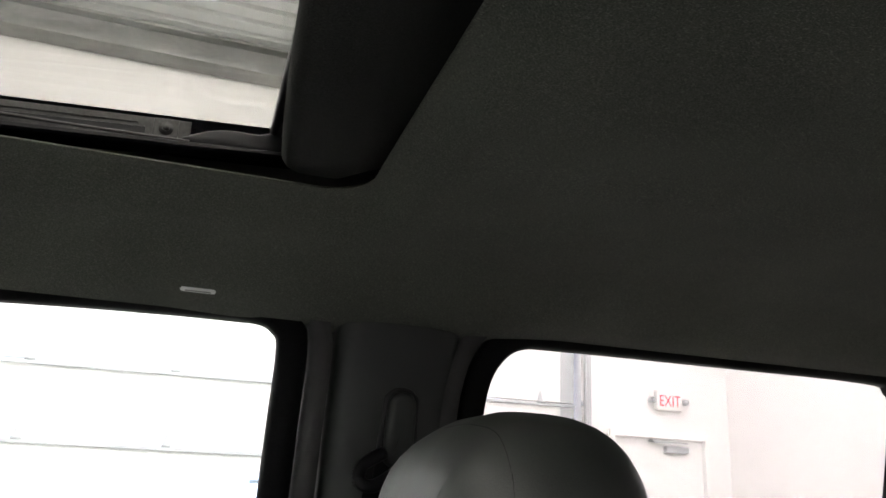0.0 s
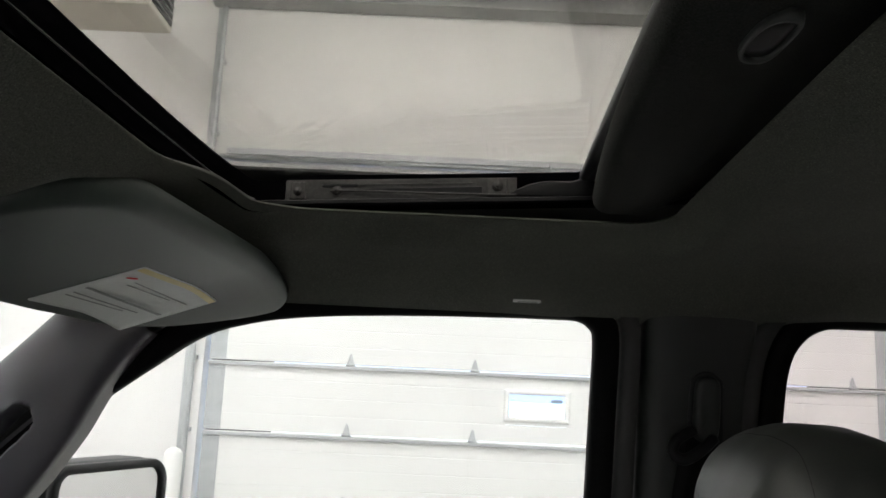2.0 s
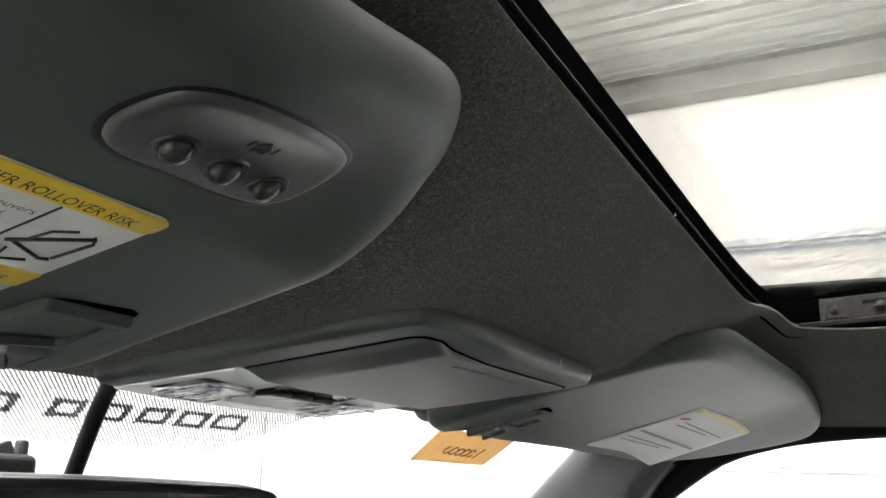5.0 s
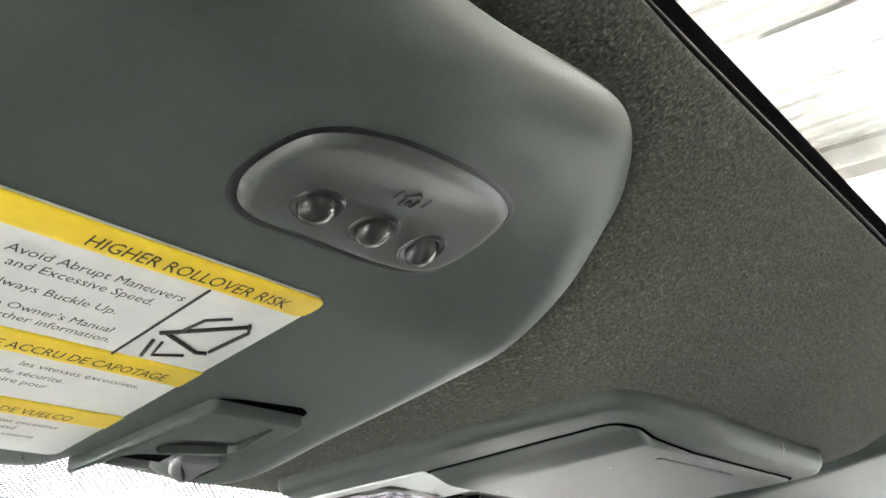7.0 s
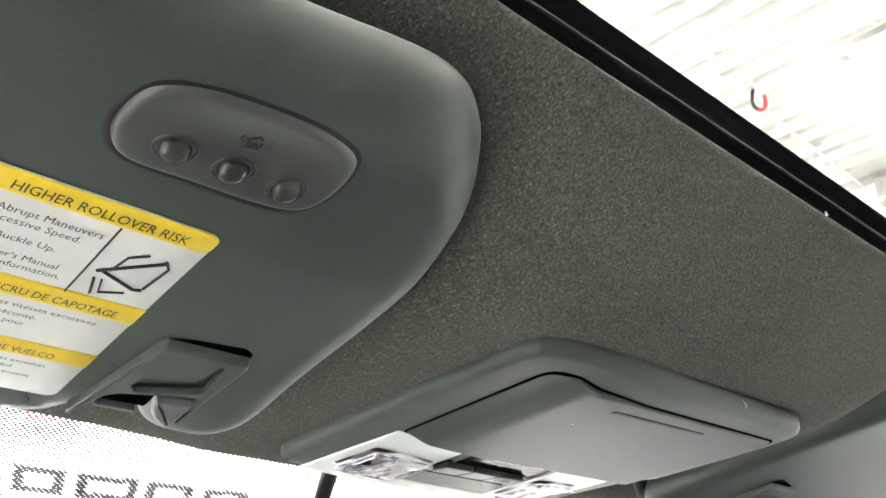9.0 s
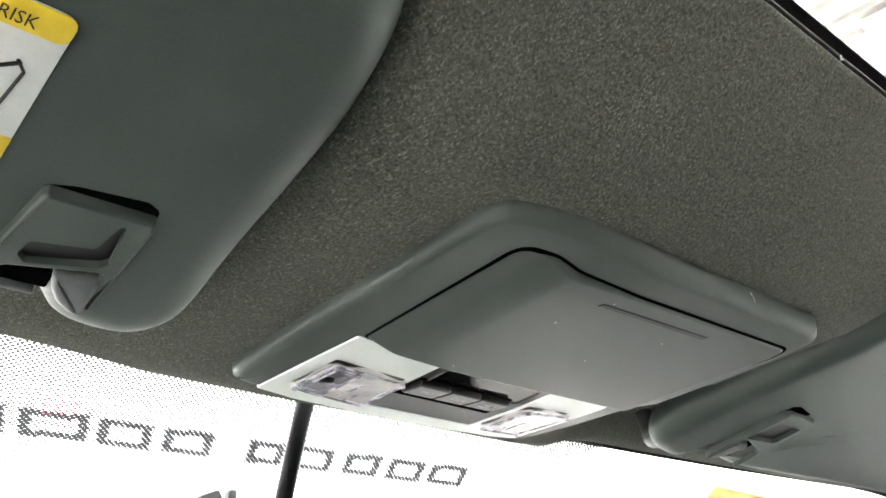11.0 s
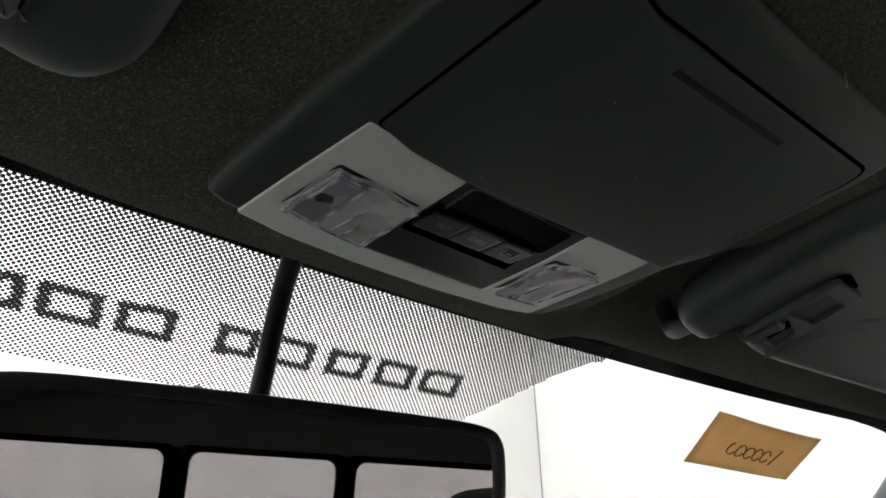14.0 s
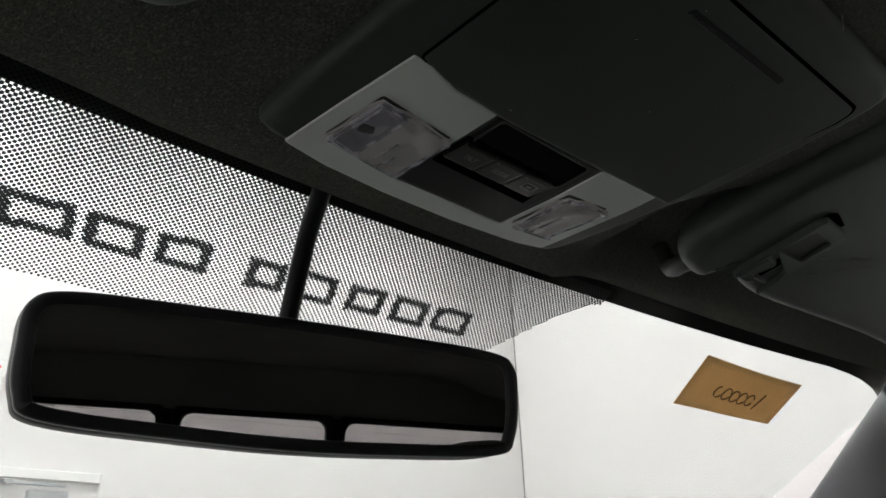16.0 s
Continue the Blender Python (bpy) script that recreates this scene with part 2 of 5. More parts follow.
def spline(points, n=8, closed=True):
    """A smooth line through points of any dimension."""
    p = np.array(points, float)
    out, count = [], len(p)
    for i in range(count if closed else count - 1):
        if closed:
            a, b, c, d = p[i - 1], p[i], p[(i + 1) % count], p[(i + 2) % count]
        else:
            a, b, c, d = p[max(i - 1, 0)], p[i], p[i + 1], p[min(i + 2, count - 1)]
        for k in range(n):
            t = k / n
            out.append(0.5 * (2 * b + (c - a) * t + (2 * a - 5 * b + 4 * c - d) * t * t + (3 * b - a - 3 * c + d) * t ** 3))
    if not closed:
        out.append(p[-1])
    return np.array(out)


def rrect(x0, x1, y0, y1, r, n=6):
    """A rectangle with round corners; r may be one radius or four."""
    rs = r if isinstance(r, (tuple, list)) else (r,) * 4
    out = []
    for (cx, cy, a), q in zip(((x1, y1, 0), (x0, y1, 90), (x0, y0, 180), (x1, y0, 270)), rs):
        sx, sy = (1 if cx == x1 else -1), (1 if cy == y1 else -1)
        for k in range(n + 1):
            w = radians(a + 90 * k / n)
            out.append((cx - sx * q + q * math.cos(w), cy - sy * q + q * math.sin(w)))
    return np.array(out)


def inset(line, d):
    p = np.array(line, float)
    nxt, prv = np.roll(p, -1, 0), np.roll(p, 1, 0)
    e = nxt - prv
    ln = np.maximum(np.linalg.norm(e, axis=1), 1e-9)
    normal = np.stack([-e[:, 1], e[:, 0]], 1) / ln[:, None]
    area = np.sum(p[:, 0] * nxt[:, 1] - nxt[:, 0] * p[:, 1])
    return p + normal * d * (1 if area > 0 else -1)


def slab(line, thick, r, mat, to=None, name="slab", seg=4, caps=4, back=True):
    """A plate with the outline line, rounded all round by r; to(u, v, h) places it."""
    to = to or (lambda u, v, h: (u, v, h))
    rings = []
    inner = inset(line, r)
    c = inner.mean(0)
    for k in range(1, caps + 1):
        rings.append((c + (inner - c) * k / caps, thick / 2))
    for k in range(1, seg + 1):
        a = math.pi / 2 * k / seg
        rings.append((inset(line, r * (1 - math.sin(a))), thick / 2 - r * (1 - math.cos(a))))
    top = list(rings)
    if back:
        rings += [(p, -h) for p, h in reversed(top)]
    n = len(line)
    verts, faces = [to(c[0], c[1], thick / 2)], []
    for p, h in rings:
        verts += [to(u, v, h) for u, v in p]
    faces += [(0, 1 + i, 1 + (i + 1) % n) for i in range(n)]
    for k in range(len(rings) - 1):
        a, b = 1 + k * n, 1 + (k + 1) * n
        faces += [(a + i, b + i, b + (i + 1) % n, a + (i + 1) % n) for i in range(n)]
    if back:
        verts.append(to(c[0], c[1], -thick / 2))
        a = 1 + (len(rings) - 1) * n
        faces += [(len(verts) - 1, a + (i + 1) % n, a + i) for i in range(n)]
    return mesh_of(name, verts, faces, mat)


def dense(line, step):
    out = []
    for a, b in zip(line, np.roll(line, -1, 0)):
        n = max(1, int(np.linalg.norm(b - a) / step))
        out += [a + (b - a) * k / n for k in range(n)]
    return np.array(out)


def rounded(points, r, n=4):
    """A polygon with its corners rounded; r is one radius or one for each corner."""
    p = np.array(points, float)
    rs = r if isinstance(r, (tuple, list)) else (r,) * len(p)
    out = []
    for i, q in enumerate(rs):
        a, b, c = p[i - 1], p[i], p[(i + 1) % len(p)]
        da, dc = a - b, c - b
        la, lc = np.linalg.norm(da), np.linalg.norm(dc)
        da, dc = da / la, dc / lc
        turn = math.acos(max(-1, min(1, float(da @ dc))))
        t = min(q / math.tan(turn / 2), 0.48 * la, 0.48 * lc)
        for k in range(n + 1):
            f = k / n
            out.append(b + da * t * (1 - f) ** 2 + dc * t * f ** 2)
    return np.array(out)


def plate(line, thick, r, mat, to, seg=3, cuts=(), hole=None, name="plate"):
    """A flat plate with rounded edges, its face in one piece; cuts split it at these u so that to() may fold it; hole opens it."""
    line = np.array(line, float)
    if hole is not None:
        hole = np.array(hole, float)
        cen = hole.mean(0)
        def spread(loop):
            a = np.unwrap(np.arctan2(loop[:, 1] - cen[1], loop[:, 0] - cen[0]))
            return loop[::-1] if a[-1] < a[0] else loop
        line, hole = dense(spread(line), 0.0015), dense(spread(hole), 0.0005)
        al, ah = np.arctan2(line[:, 1] - cen[1], line[:, 0] - cen[0]), np.arctan2(hole[:, 1] - cen[1], hole[:, 0] - cen[0])
        hole = np.array([hole[np.argmin(np.abs((ah - w + math.pi) % (2 * math.pi) - math.pi))] for w in al])
    rings = [(inset(line, r), -thick / 2), (line, -thick / 2 + r)]
    for k in range(seg + 1):
        a = math.pi / 2 * k / seg
        rings.append((inset(line, r * (1 - math.cos(a))), thick / 2 - r * (1 - math.sin(a))))
    rings.append((inset(line, r + 0.0005), thick / 2))
    if hole is not None:
        rings += [(inset(hole, -0.0006), thick / 2), (inset(hole, -0.0002), thick / 2 - 0.0001), (hole, thick / 2 - 0.0005), (hole, -thick / 2)]
    n = len(line)
    verts, faces = [], []
    for p, h in rings:
        verts += [(u, v, h) for u, v in p]
    for k in range(len(rings) - 1):
        a, b = k * n, (k + 1) * n
        faces += [(a + i, a + (i + 1) % n, b + (i + 1) % n, b + i) for i in range(n)]
    if hole is None:
        faces += [tuple(range((len(rings) - 1) * n, len(rings) * n)), tuple(reversed(range(n)))]
    me = bpy.data.meshes.new(name)
    me.from_pydata(verts, [], faces)
    bm = bmesh.new()
    bm.from_mesh(me)
    for u in cuts:
        bmesh.ops.bisect_plane(bm, geom=bm.verts[:] + bm.edges[:] + bm.faces[:], plane_co=(u, 0, 0), plane_no=(1, 0, 0))
    for v in bm.verts:
        v.co = Vector(to(*v.co))
    bmesh.ops.recalc_face_normals(bm, faces=bm.faces)
    bm.to_mesh(me)
    bm.free()
    me.polygons.foreach_set("use_smooth", [True] * len(me.polygons))
    me.materials.append(mat)
    return me


def pierced(line, holes, thick, r, mat, to, seg=3, name="pierced"):
    """A flat plate of any outline with holes in it and a rounded outer edge."""
    rings = [(inset(line, r), -thick / 2), (line, -thick / 2 + r)]
    for k in range(seg + 1):
        a = math.pi / 2 * k / seg
        rings.append((inset(line, r * (1 - math.cos(a))), thick / 2 - r * (1 - math.sin(a))))
    bm = bmesh.new()
    last = None
    for p, h in rings:
        loop = [bm.verts.new((u, v, h)) for u, v in p]
        if last:
            for i in range(len(loop)):
                j = (i + 1) % len(loop)
                bm.faces.new((last[i], last[j], loop[j], loop[i]))
        last = loop
    edges = []
    top = [bm.verts.new((v.co.x, v.co.y, v.co.z)) for v in last]
    edges += [bm.edges.new((top[i], top[(i + 1) % len(top)])) for i in range(len(top))]
    for hole in holes:
        up = [bm.verts.new((u, v, thick / 2)) for u, v in hole]
        wall = [[bm.verts.new((u, v, h)) for u, v in hole] for h in (thick / 2, -thick / 2)]
        edges += [bm.edges.new((up[i], up[(i + 1) % len(up)])) for i in range(len(up))]
        for i in range(len(up)):
            j = (i + 1) % len(up)
            bm.faces.new((wall[0][i], wall[0][j], wall[1][j], wall[1][i]))
    bmesh.ops.triangle_fill(bm, edges=edges, use_beauty=True, normal=(0, 0, 1))
    for v in bm.verts:
        v.co = Vector(to(*v.co))
    bmesh.ops.recalc_face_normals(bm, faces=bm.faces)
    me = bpy.data.meshes.new(name)
    bm.to_mesh(me)
    bm.free()
    me.polygons.foreach_set("use_smooth", [True] * len(me.polygons))
    me.materials.append(mat)
    return me


def ring(inner, outer, mat, to, thick, name="ring", round_over=0.3):
    """A frame between two outlines with the same number of points, thick in h."""
    n = len(inner)
    inner, outer = np.array(inner), np.array(outer)
    prof = [(0.0, -0.5), (0.0, 0.5 - round_over), (0.12, 0.5), (0.88, 0.5), (1.0, 0.5 - round_over), (1.0, -0.5)]
    verts, faces = [], []
    for f, h in prof:
        p = inner + (outer - inner) * f
        verts += [to(u, v, h * thick) for u, v in p]
    m = len(prof)
    for k in range(m):
        a, b = k * n, ((k + 1) % m) * n
        faces += [(a + i, a + (i + 1) % n, b + (i + 1) % n, b + i) for i in range(n)]
    return mesh_of(name, verts, faces, mat)


def tube(points, radius, mat, sides=10, name="tube", squash=1.0, caps=True):
    p = np.array(points, float)
    rad = np.broadcast_to(np.array(radius, float), (len(p),))
    verts, faces = [], []
    up = Vector((0.13, 0.21, 0.97))
    for i, c in enumerate(p):
        d = Vector(p[min(i + 1, len(p) - 1)] - p[max(i - 1, 0)]).normalized()
        a = d.cross(up).normalized()
        b = d.cross(a).normalized()
        for k in range(sides):
            w = 2 * math.pi * k / sides
            verts.append(Vector(c) + float(rad[i]) * (a * math.cos(w) + b * (squash * math.sin(w))))
    for i in range(len(p) - 1):
        for k in range(sides):
            q = (k + 1) % sides
            faces.append((i * sides + k, i * sides + q, (i + 1) * sides + q, (i + 1) * sides + k))
    if caps:
        faces += [tuple(range(sides)), tuple(range((len(p) - 1) * sides, len(p) * sides))]
    return mesh_of(name, verts, faces, mat)


def sheet(rows, mat, name="sheet", thick=0.0, close=False):
    """A surface through rows of points; thick gives it a back."""
    g = np.array(rows, float)
    a, b = g.shape[:2]
    verts = [tuple(v) for v in g.reshape(-1, 3)]
    faces = [(i * b + j, i * b + (j + 1) % b, (i + 1) * b + (j + 1) % b, (i + 1) * b + j) for i in range(a - 1) for j in range(b if close else b - 1)]
    me = mesh_of(name, verts, faces, mat)
    if thick:
        bm = bmesh.new()
        bm.from_mesh(me)
        bmesh.ops.solidify(bm, geom=bm.faces[:], thickness=thick)
        bm.to_mesh(me)
        bm.free()
        me.polygons.foreach_set("use_smooth", [True] * len(me.polygons))
    return me


def lettering(text, size, mat, m, align="LEFT", squeeze=1.0):
    """Text in the built-in font as a mesh, on the plane of m."""
    cu = bpy.data.curves.new("text", "FONT")
    cu.body, cu.size, cu.align_x, cu.resolution_u = text, size, align, 2
    ob = new("text", cu)
    bpy.context.view_layer.update()
    me = bpy.data.meshes.new_from_object(ob.evaluated_get(bpy.context.evaluated_depsgraph_get()))
    bpy.data.objects.remove(ob)
    me.transform(m @ Matrix.Diagonal((squeeze, 1, 1, 1)))
    me.materials.clear()
    me.materials.append(mat)
    return me


def bars(rows, mat, to, name="bars"):
    """Thin raised strips; rows of u0, u1, v0, v1."""
    verts, faces = [], []
    for u0, u1, v0, v1 in rows:
        k = len(verts)
        verts += [to(u, v, h) for h in (0, 0.0004) for u, v in ((u0, v0), (u1, v0), (u1, v1), (u0, v1))]
        faces += [(k + 4, k + 5, k + 6, k + 7), (k, k + 1, k + 5, k + 4), (k + 1, k + 2, k + 6, k + 5), (k + 2, k + 3, k + 7, k + 6), (k + 3, k, k + 4, k + 7)]
    return mesh_of(name, verts, faces, mat, smooth=False)


def table(points, soft=0.008):
    """A smoothed look-up through points."""
    xs = np.linspace(-2.2, 2.2, 4401)
    p = sorted(points)
    ys = np.interp(xs, [a for a, _ in p], [b for _, b in p])
    k = np.exp(-0.5 * (np.arange(-60, 61) * 0.001 / soft) ** 2)
    ys = np.convolve(np.pad(ys, 60, mode="edge"), k / k.sum(), mode="valid")
    return lambda v: float(np.interp(v, xs, ys))


# ---- the garage ----
def garage():
    floor = put("floor", block(LEFT_X, WALL_X, REAR_Y, FRONT_Y, -0.2, 0, CONCRETE, 0), None, "grey sealed concrete garage floor", "floor", "structure")
    H = ROOM_Z
    put("wall_front", block(LEFT_X - 0.2, WALL_X, FRONT_Y, FRONT_Y + 0.2, 0, H, WALL_PAINT, 0), None, "white painted smooth wall", "wall", "structure")
    put("corner_trim", block(WALL_X - 0.011, WALL_X - 0.001, FRONT_Y - 0.011, FRONT_Y - 0.001, 0.002, H - 0.002, BEAM_METAL, 0.002), None, "thin grey trim in the wall corner", "trim", "structure")
    put("wall_left", block(LEFT_X - 0.2, LEFT_X, REAR_Y, FRONT_Y, 0, H, WALL_PAINT, 0), None, "white painted smooth wall", "wall", "structure")
    put("wall_rear", block(LEFT_X - 0.2, WALL_X, REAR_Y - 0.2, REAR_Y, 0, H, WALL_PAINT, 0), None, "white painted smooth wall", "wall", "structure")
    # right wall round its two openings
    y0, y1, top = -3.46, 1.93, 3.46
    d0, d1, dt = -4.67, -3.77, 2.09
    wall = [block(WALL_X, WALL_X + 0.25, y1, FRONT_Y + 0.2, 0, H, WALL_PAINT, 0), block(WALL_X, WALL_X + 0.25, y0, y1, top, H, WALL_PAINT, 0),
            block(WALL_X, WALL_X + 0.25, d1, y0, 0, H, WALL_PAINT, 0), block(WALL_X, WALL_X + 0.25, d0, d1, dt, H, WALL_PAINT, 0),
            block(WALL_X, WALL_X + 0.25, REAR_Y - 0.2, d0, 0, H, WALL_PAINT, 0)]
    put("wall_right", join(wall), None, "white painted wall round an overhead door", "wall", "structure")
    # ceiling: ribs of white metal sheet on a closed deck
    prof = []
    x = LEFT_X - 0.2
    while x < WALL_X + 0.2:
        prof += [(x, H), (x + 0.13, H), (x + 0.145, H + 0.035), (x + 0.185, H + 0.035), (x + 0.20, H)]
        x += 0.20
    ce = sheet([[(xx, yy, zz) for xx, zz in prof] for yy in (REAR_Y - 0.2, FRONT_Y + 0.2)], CEILING_METAL)
    ce.polygons.foreach_set("use_smooth", [False] * len(ce.polygons))
    deck = block(LEFT_X - 0.2, WALL_X + 0.25, REAR_Y - 0.2, FRONT_Y + 0.2, H + 0.05, H + 0.15, CEILING_METAL, 0)
    put("ceiling", join([ce, deck]), None, "white corrugated metal ceiling sheet", "ceiling", "structure")
    # dark steel beam above the overhead door
    beam = join([block(WALL_X - 0.22, WALL_X - 0.003, REAR_Y, BEAM_END, 4.70, 4.73, BEAM_METAL, 0.004), block(WALL_X - 0.13, WALL_X - 0.11, REAR_Y, BEAM_END, 4.73, 4.92, BEAM_METAL, 0.002),
                 block(WALL_X - 0.22, WALL_X - 0.003, REAR_Y, BEAM_END, 4.92, 4.945, BEAM_METAL, 0.004)])
    put("beam", beam, None, "grey steel beam under the ceiling", "beam", "structure")


def overhead_door():
    """Sectional door of white panels, with its joints, hinges, rails, tracks and window."""
    door = thing("door_1", "white sectional overhead garage door, closed, with small window", "garage door")
    tagged(door, kind="structure")
    y0, y1, x = -3.42, 1.90, WALL_X + 0.06
    joints = [0.0, 0.747, 1.280, 1.813, 2.346, 2.880, 3.413]
    hinges = [0.80, -0.166, -1.149, -2.12, -3.10]
    wy0, wy1, wz0, wz1 = -0.90, -0.41, 1.452, 1.675
    for a, b in zip(joints, joints[1:]):
        z0, z1 = a + 0.004, b - 0.004
        cuts = [z0 + (z1 - z0) * k / 4 for k in range(5)]
        pieces = []
        for c0, c1 in zip(cuts, cuts[1:]):
            if c1 > wz0 and c0 < wz1 and a < 1.3 < b:
                # boards beside the window's opening
                for p0, p1 in ((y0, wy0), (wy1, y1)):
                    pieces.append(block(x, x + 0.045, p0, p1, c0 + 0.0015, c1 - 0.0015, DOOR_PAINT, 0.002))
                if c0 < wz0:
                    pieces.append(block(x, x + 0.045, wy0, wy1, c0 + 0.0015, wz0, DOOR_PAINT, 0.002))
                if c1 > wz1:
                    pieces.append(block(x, x + 0.045, wy0, wy1, wz1, c1 - 0.0015, DOOR_PAINT, 0.002))
            else:
                pieces.append(block(x, x + 0.045, y0, y1, c0 + 0.0015, c1 - 0.0015, DOOR_PAINT, 0.003))
        pieces.append(block(x + 0.0022, x + 0.05, y0, y1, z0, z1, DOOR_PAINT, 0) if not (a < 1.3 < b) else block(x + 0.0022, x + 0.05, y0, wy0, z0, z1, DOOR_PAINT, 0))
        if a < 1.3 < b:
            pieces.append(block(x + 0.0022, x + 0.05, wy1, y1, z0, z1, DOOR_PAINT, 0))
        panel = part("panel", join(pieces), door)
        # stiffening lip along the joint
        if b < 3.4:
            part("strut", join([block(x - 0.030, x + 0.001, y0, y1, b - 0.035, b - 0.027, GALV, 0.002), block(x - 0.032, x - 0.028, y0, y1, b - 0.033, b - 0.012, GALV, 0.0015)]), door, "galvanised stiffening strut")
            for hy in hinges:
                if not y0 < hy < y1:
                    continue
                leaf = slab(0.85 * spline([(-0.032, -0.03), (0.032, -0.03), (0.030, 0.0), (0.012, 0.075), (0, 0.09), (-0.012, 0.075), (-0.030, 0.0)], 3), 0.006, 0.002, GALV,
                            to=lambda u, v, h, hy=hy, b=b: (x - 0.006 + h, hy + u, b + 0.012 + v), seg=2, caps=2)
                knuckle = tube([(x - 0.018, hy - 0.035, b + 0.0), (x - 0.018, hy + 0.035, b + 0.0)], 0.011, GALV)
                part("hinge", join([leaf, knuckle]), door, "galvanised steel hinge")
    # end stiles
    for ys in (y0, y1 - 0.13):
        for a, b in zip(joints, joints[1:]):
            part("end_stile", block(x - 0.004, x - 0.001, ys, ys + 0.13, a + 0.01, b - 0.04, GALV, 0.001), door, "galvanised end stile")
    win = part("window_frame", ring(rrect(wy0 + 0.03, wy1 - 0.03, wz0 + 0.025, wz1 - 0.025, 0.012), rrect(wy0 - 0.012, wy1 + 0.012, wz0 - 0.012, wz1 + 0.012, 0.015), DOOR_PAINT,
                                    lambda u, v, h: (x - 0.004 - h, u, v), 0.02), door, "white plastic window frame")
    part("pane", block(x + 0.012, x + 0.018, wy0 + 0.002, wy1 - 0.002, wz0 + 0.002, wz1 - 0.002, CLEAR, 0), win, "clear pane with daylight behind")
    # tracks: upright at each side, then running in under the ceiling
    for ys, s in ((y1 + 0.10, 1), (y0 - 0.06, -1)):
        pts = [(WALL_X - 0.055, ys, z) for z in np.linspace(0.02, 4.695, 30)]
        web = []
        for dx, dy in ((0, 0),):
            web.append(tube(pts, 0.028, GALV, sides=6, squash=0.6))
        part("track", join(web), door, "galvanised door track")
        part("angle", block(WALL_X - 0.012, WALL_X - 0.002, min(ys, ys + s * 0.07), max(ys, ys + s * 0.07), 0.01, 4.695, GALV, 0.001), door, "galvanised mounting angle")
        for z in (0.35, 1.26, 1.80, 2.33, 2.87, 3.6, 4.2):
            part("bracket", block(WALL_X - 0.05, WALL_X - 0.003, ys - 0.03, ys + 0.03, z, z + 0.035, GALV, 0.003), door, "track bracket")
    part("torsion_tube", tube([(WALL_X - 0.09, y0 - 0.1, 3.40), (WALL_X - 0.09, y1 + 0.1, 3.40)], 0.018, GALV, sides=12), door, "galvanised torsion tube")
    part("top_seal", block(WALL_X - 0.02, WALL_X - 0.002, y0, y1, 3.45, 3.50, GALV, 0.002), door, "grey top seal strip")
    for yb in (-0.7, -3.0):
        part("bearing_plate", block(WALL_X - 0.12, WALL_X - 0.003, yb - 0.006, yb + 0.006, 3.33, 3.47, GALV, 0.002), door, "bearing plate")
    # daylight outside the door's window
    put("backdrop_sheds", join([block(WALL_X + 1.10, WALL_X + 1.15, -3.2, 1.6, 1.585, 3.2, YARD, 0), block(WALL_X + 1.05, WALL_X + 1.09, -1.00, -0.90, 1.59, 1.62, GALV, 0.01)]), None, "pale blue sheds outside the door window", "backdrop", "structure")
    put("backdrop", block(WALL_X + 1.2, WALL_X + 1.25, -3.2, 1.6, 0, 3.2, SKYLIT, 0), None, "pale daylit yard outside the door window", "backdrop", "structure")


def service_door(name, wall, at, h, label):
    """A white steel door with frame, closer and lever; wall gives the plane."""
    d = thing(name, label, "door")
    tagged(d, kind="structure")
    w = 0.90
    def place(me):
        if wall == "right":
            return moved(me, Matrix.Translation((WALL_X, at, 0)) @ Matrix.Rotation(radians(-90), 4, "Z"))
        return moved(me, Matrix.Translation((at, FRONT_Y, 0)))
    # local: u along the wall, the room at minus y
    frame_me = join([block(-w / 2 - 0.055, -w / 2, -0.03, 0.1, 0.002, h + 0.055, DOOR_PAINT, 0.004), block(w / 2, w / 2 + 0.055, -0.03, 0.1, 0.002, h + 0.055, DOOR_PAINT, 0.004), block(-w / 2, w / 2, -0.03, 0.1, h, h + 0.055, DOOR_PAINT, 0.004)])
    part("door_frame", place(frame_me), d, "white steel door frame")
    part("door_leaf", place(block(-w / 2 + 0.004, w / 2 - 0.004, 0.012, 0.056, 0.008, h - 0.004, DOOR_PAINT, 0.003)), d, "white steel door leaf")
    part("door_closer", place(join([block(0.04, 0.27, -0.045, 0.008, h - 0.115, h - 0.060, GALV, 0.008), block(-0.10, 0.24, -0.07, -0.05, h - 0.040, h - 0.024, GALV, 0.004), block(-0.11, -0.06, -0.07, 0.010, h - 0.030, h - 0.012, GALV, 0.003)])), d, "grey door closer")
    part("door_handle", place(tube([(w / 2 - 0.07, 0.01, 1.0), (w / 2 - 0.07, -0.05, 1.0), (w / 2 - 0.19, -0.05, 1.0)], 0.010, STEEL)), d, "steel lever handle")
    return d


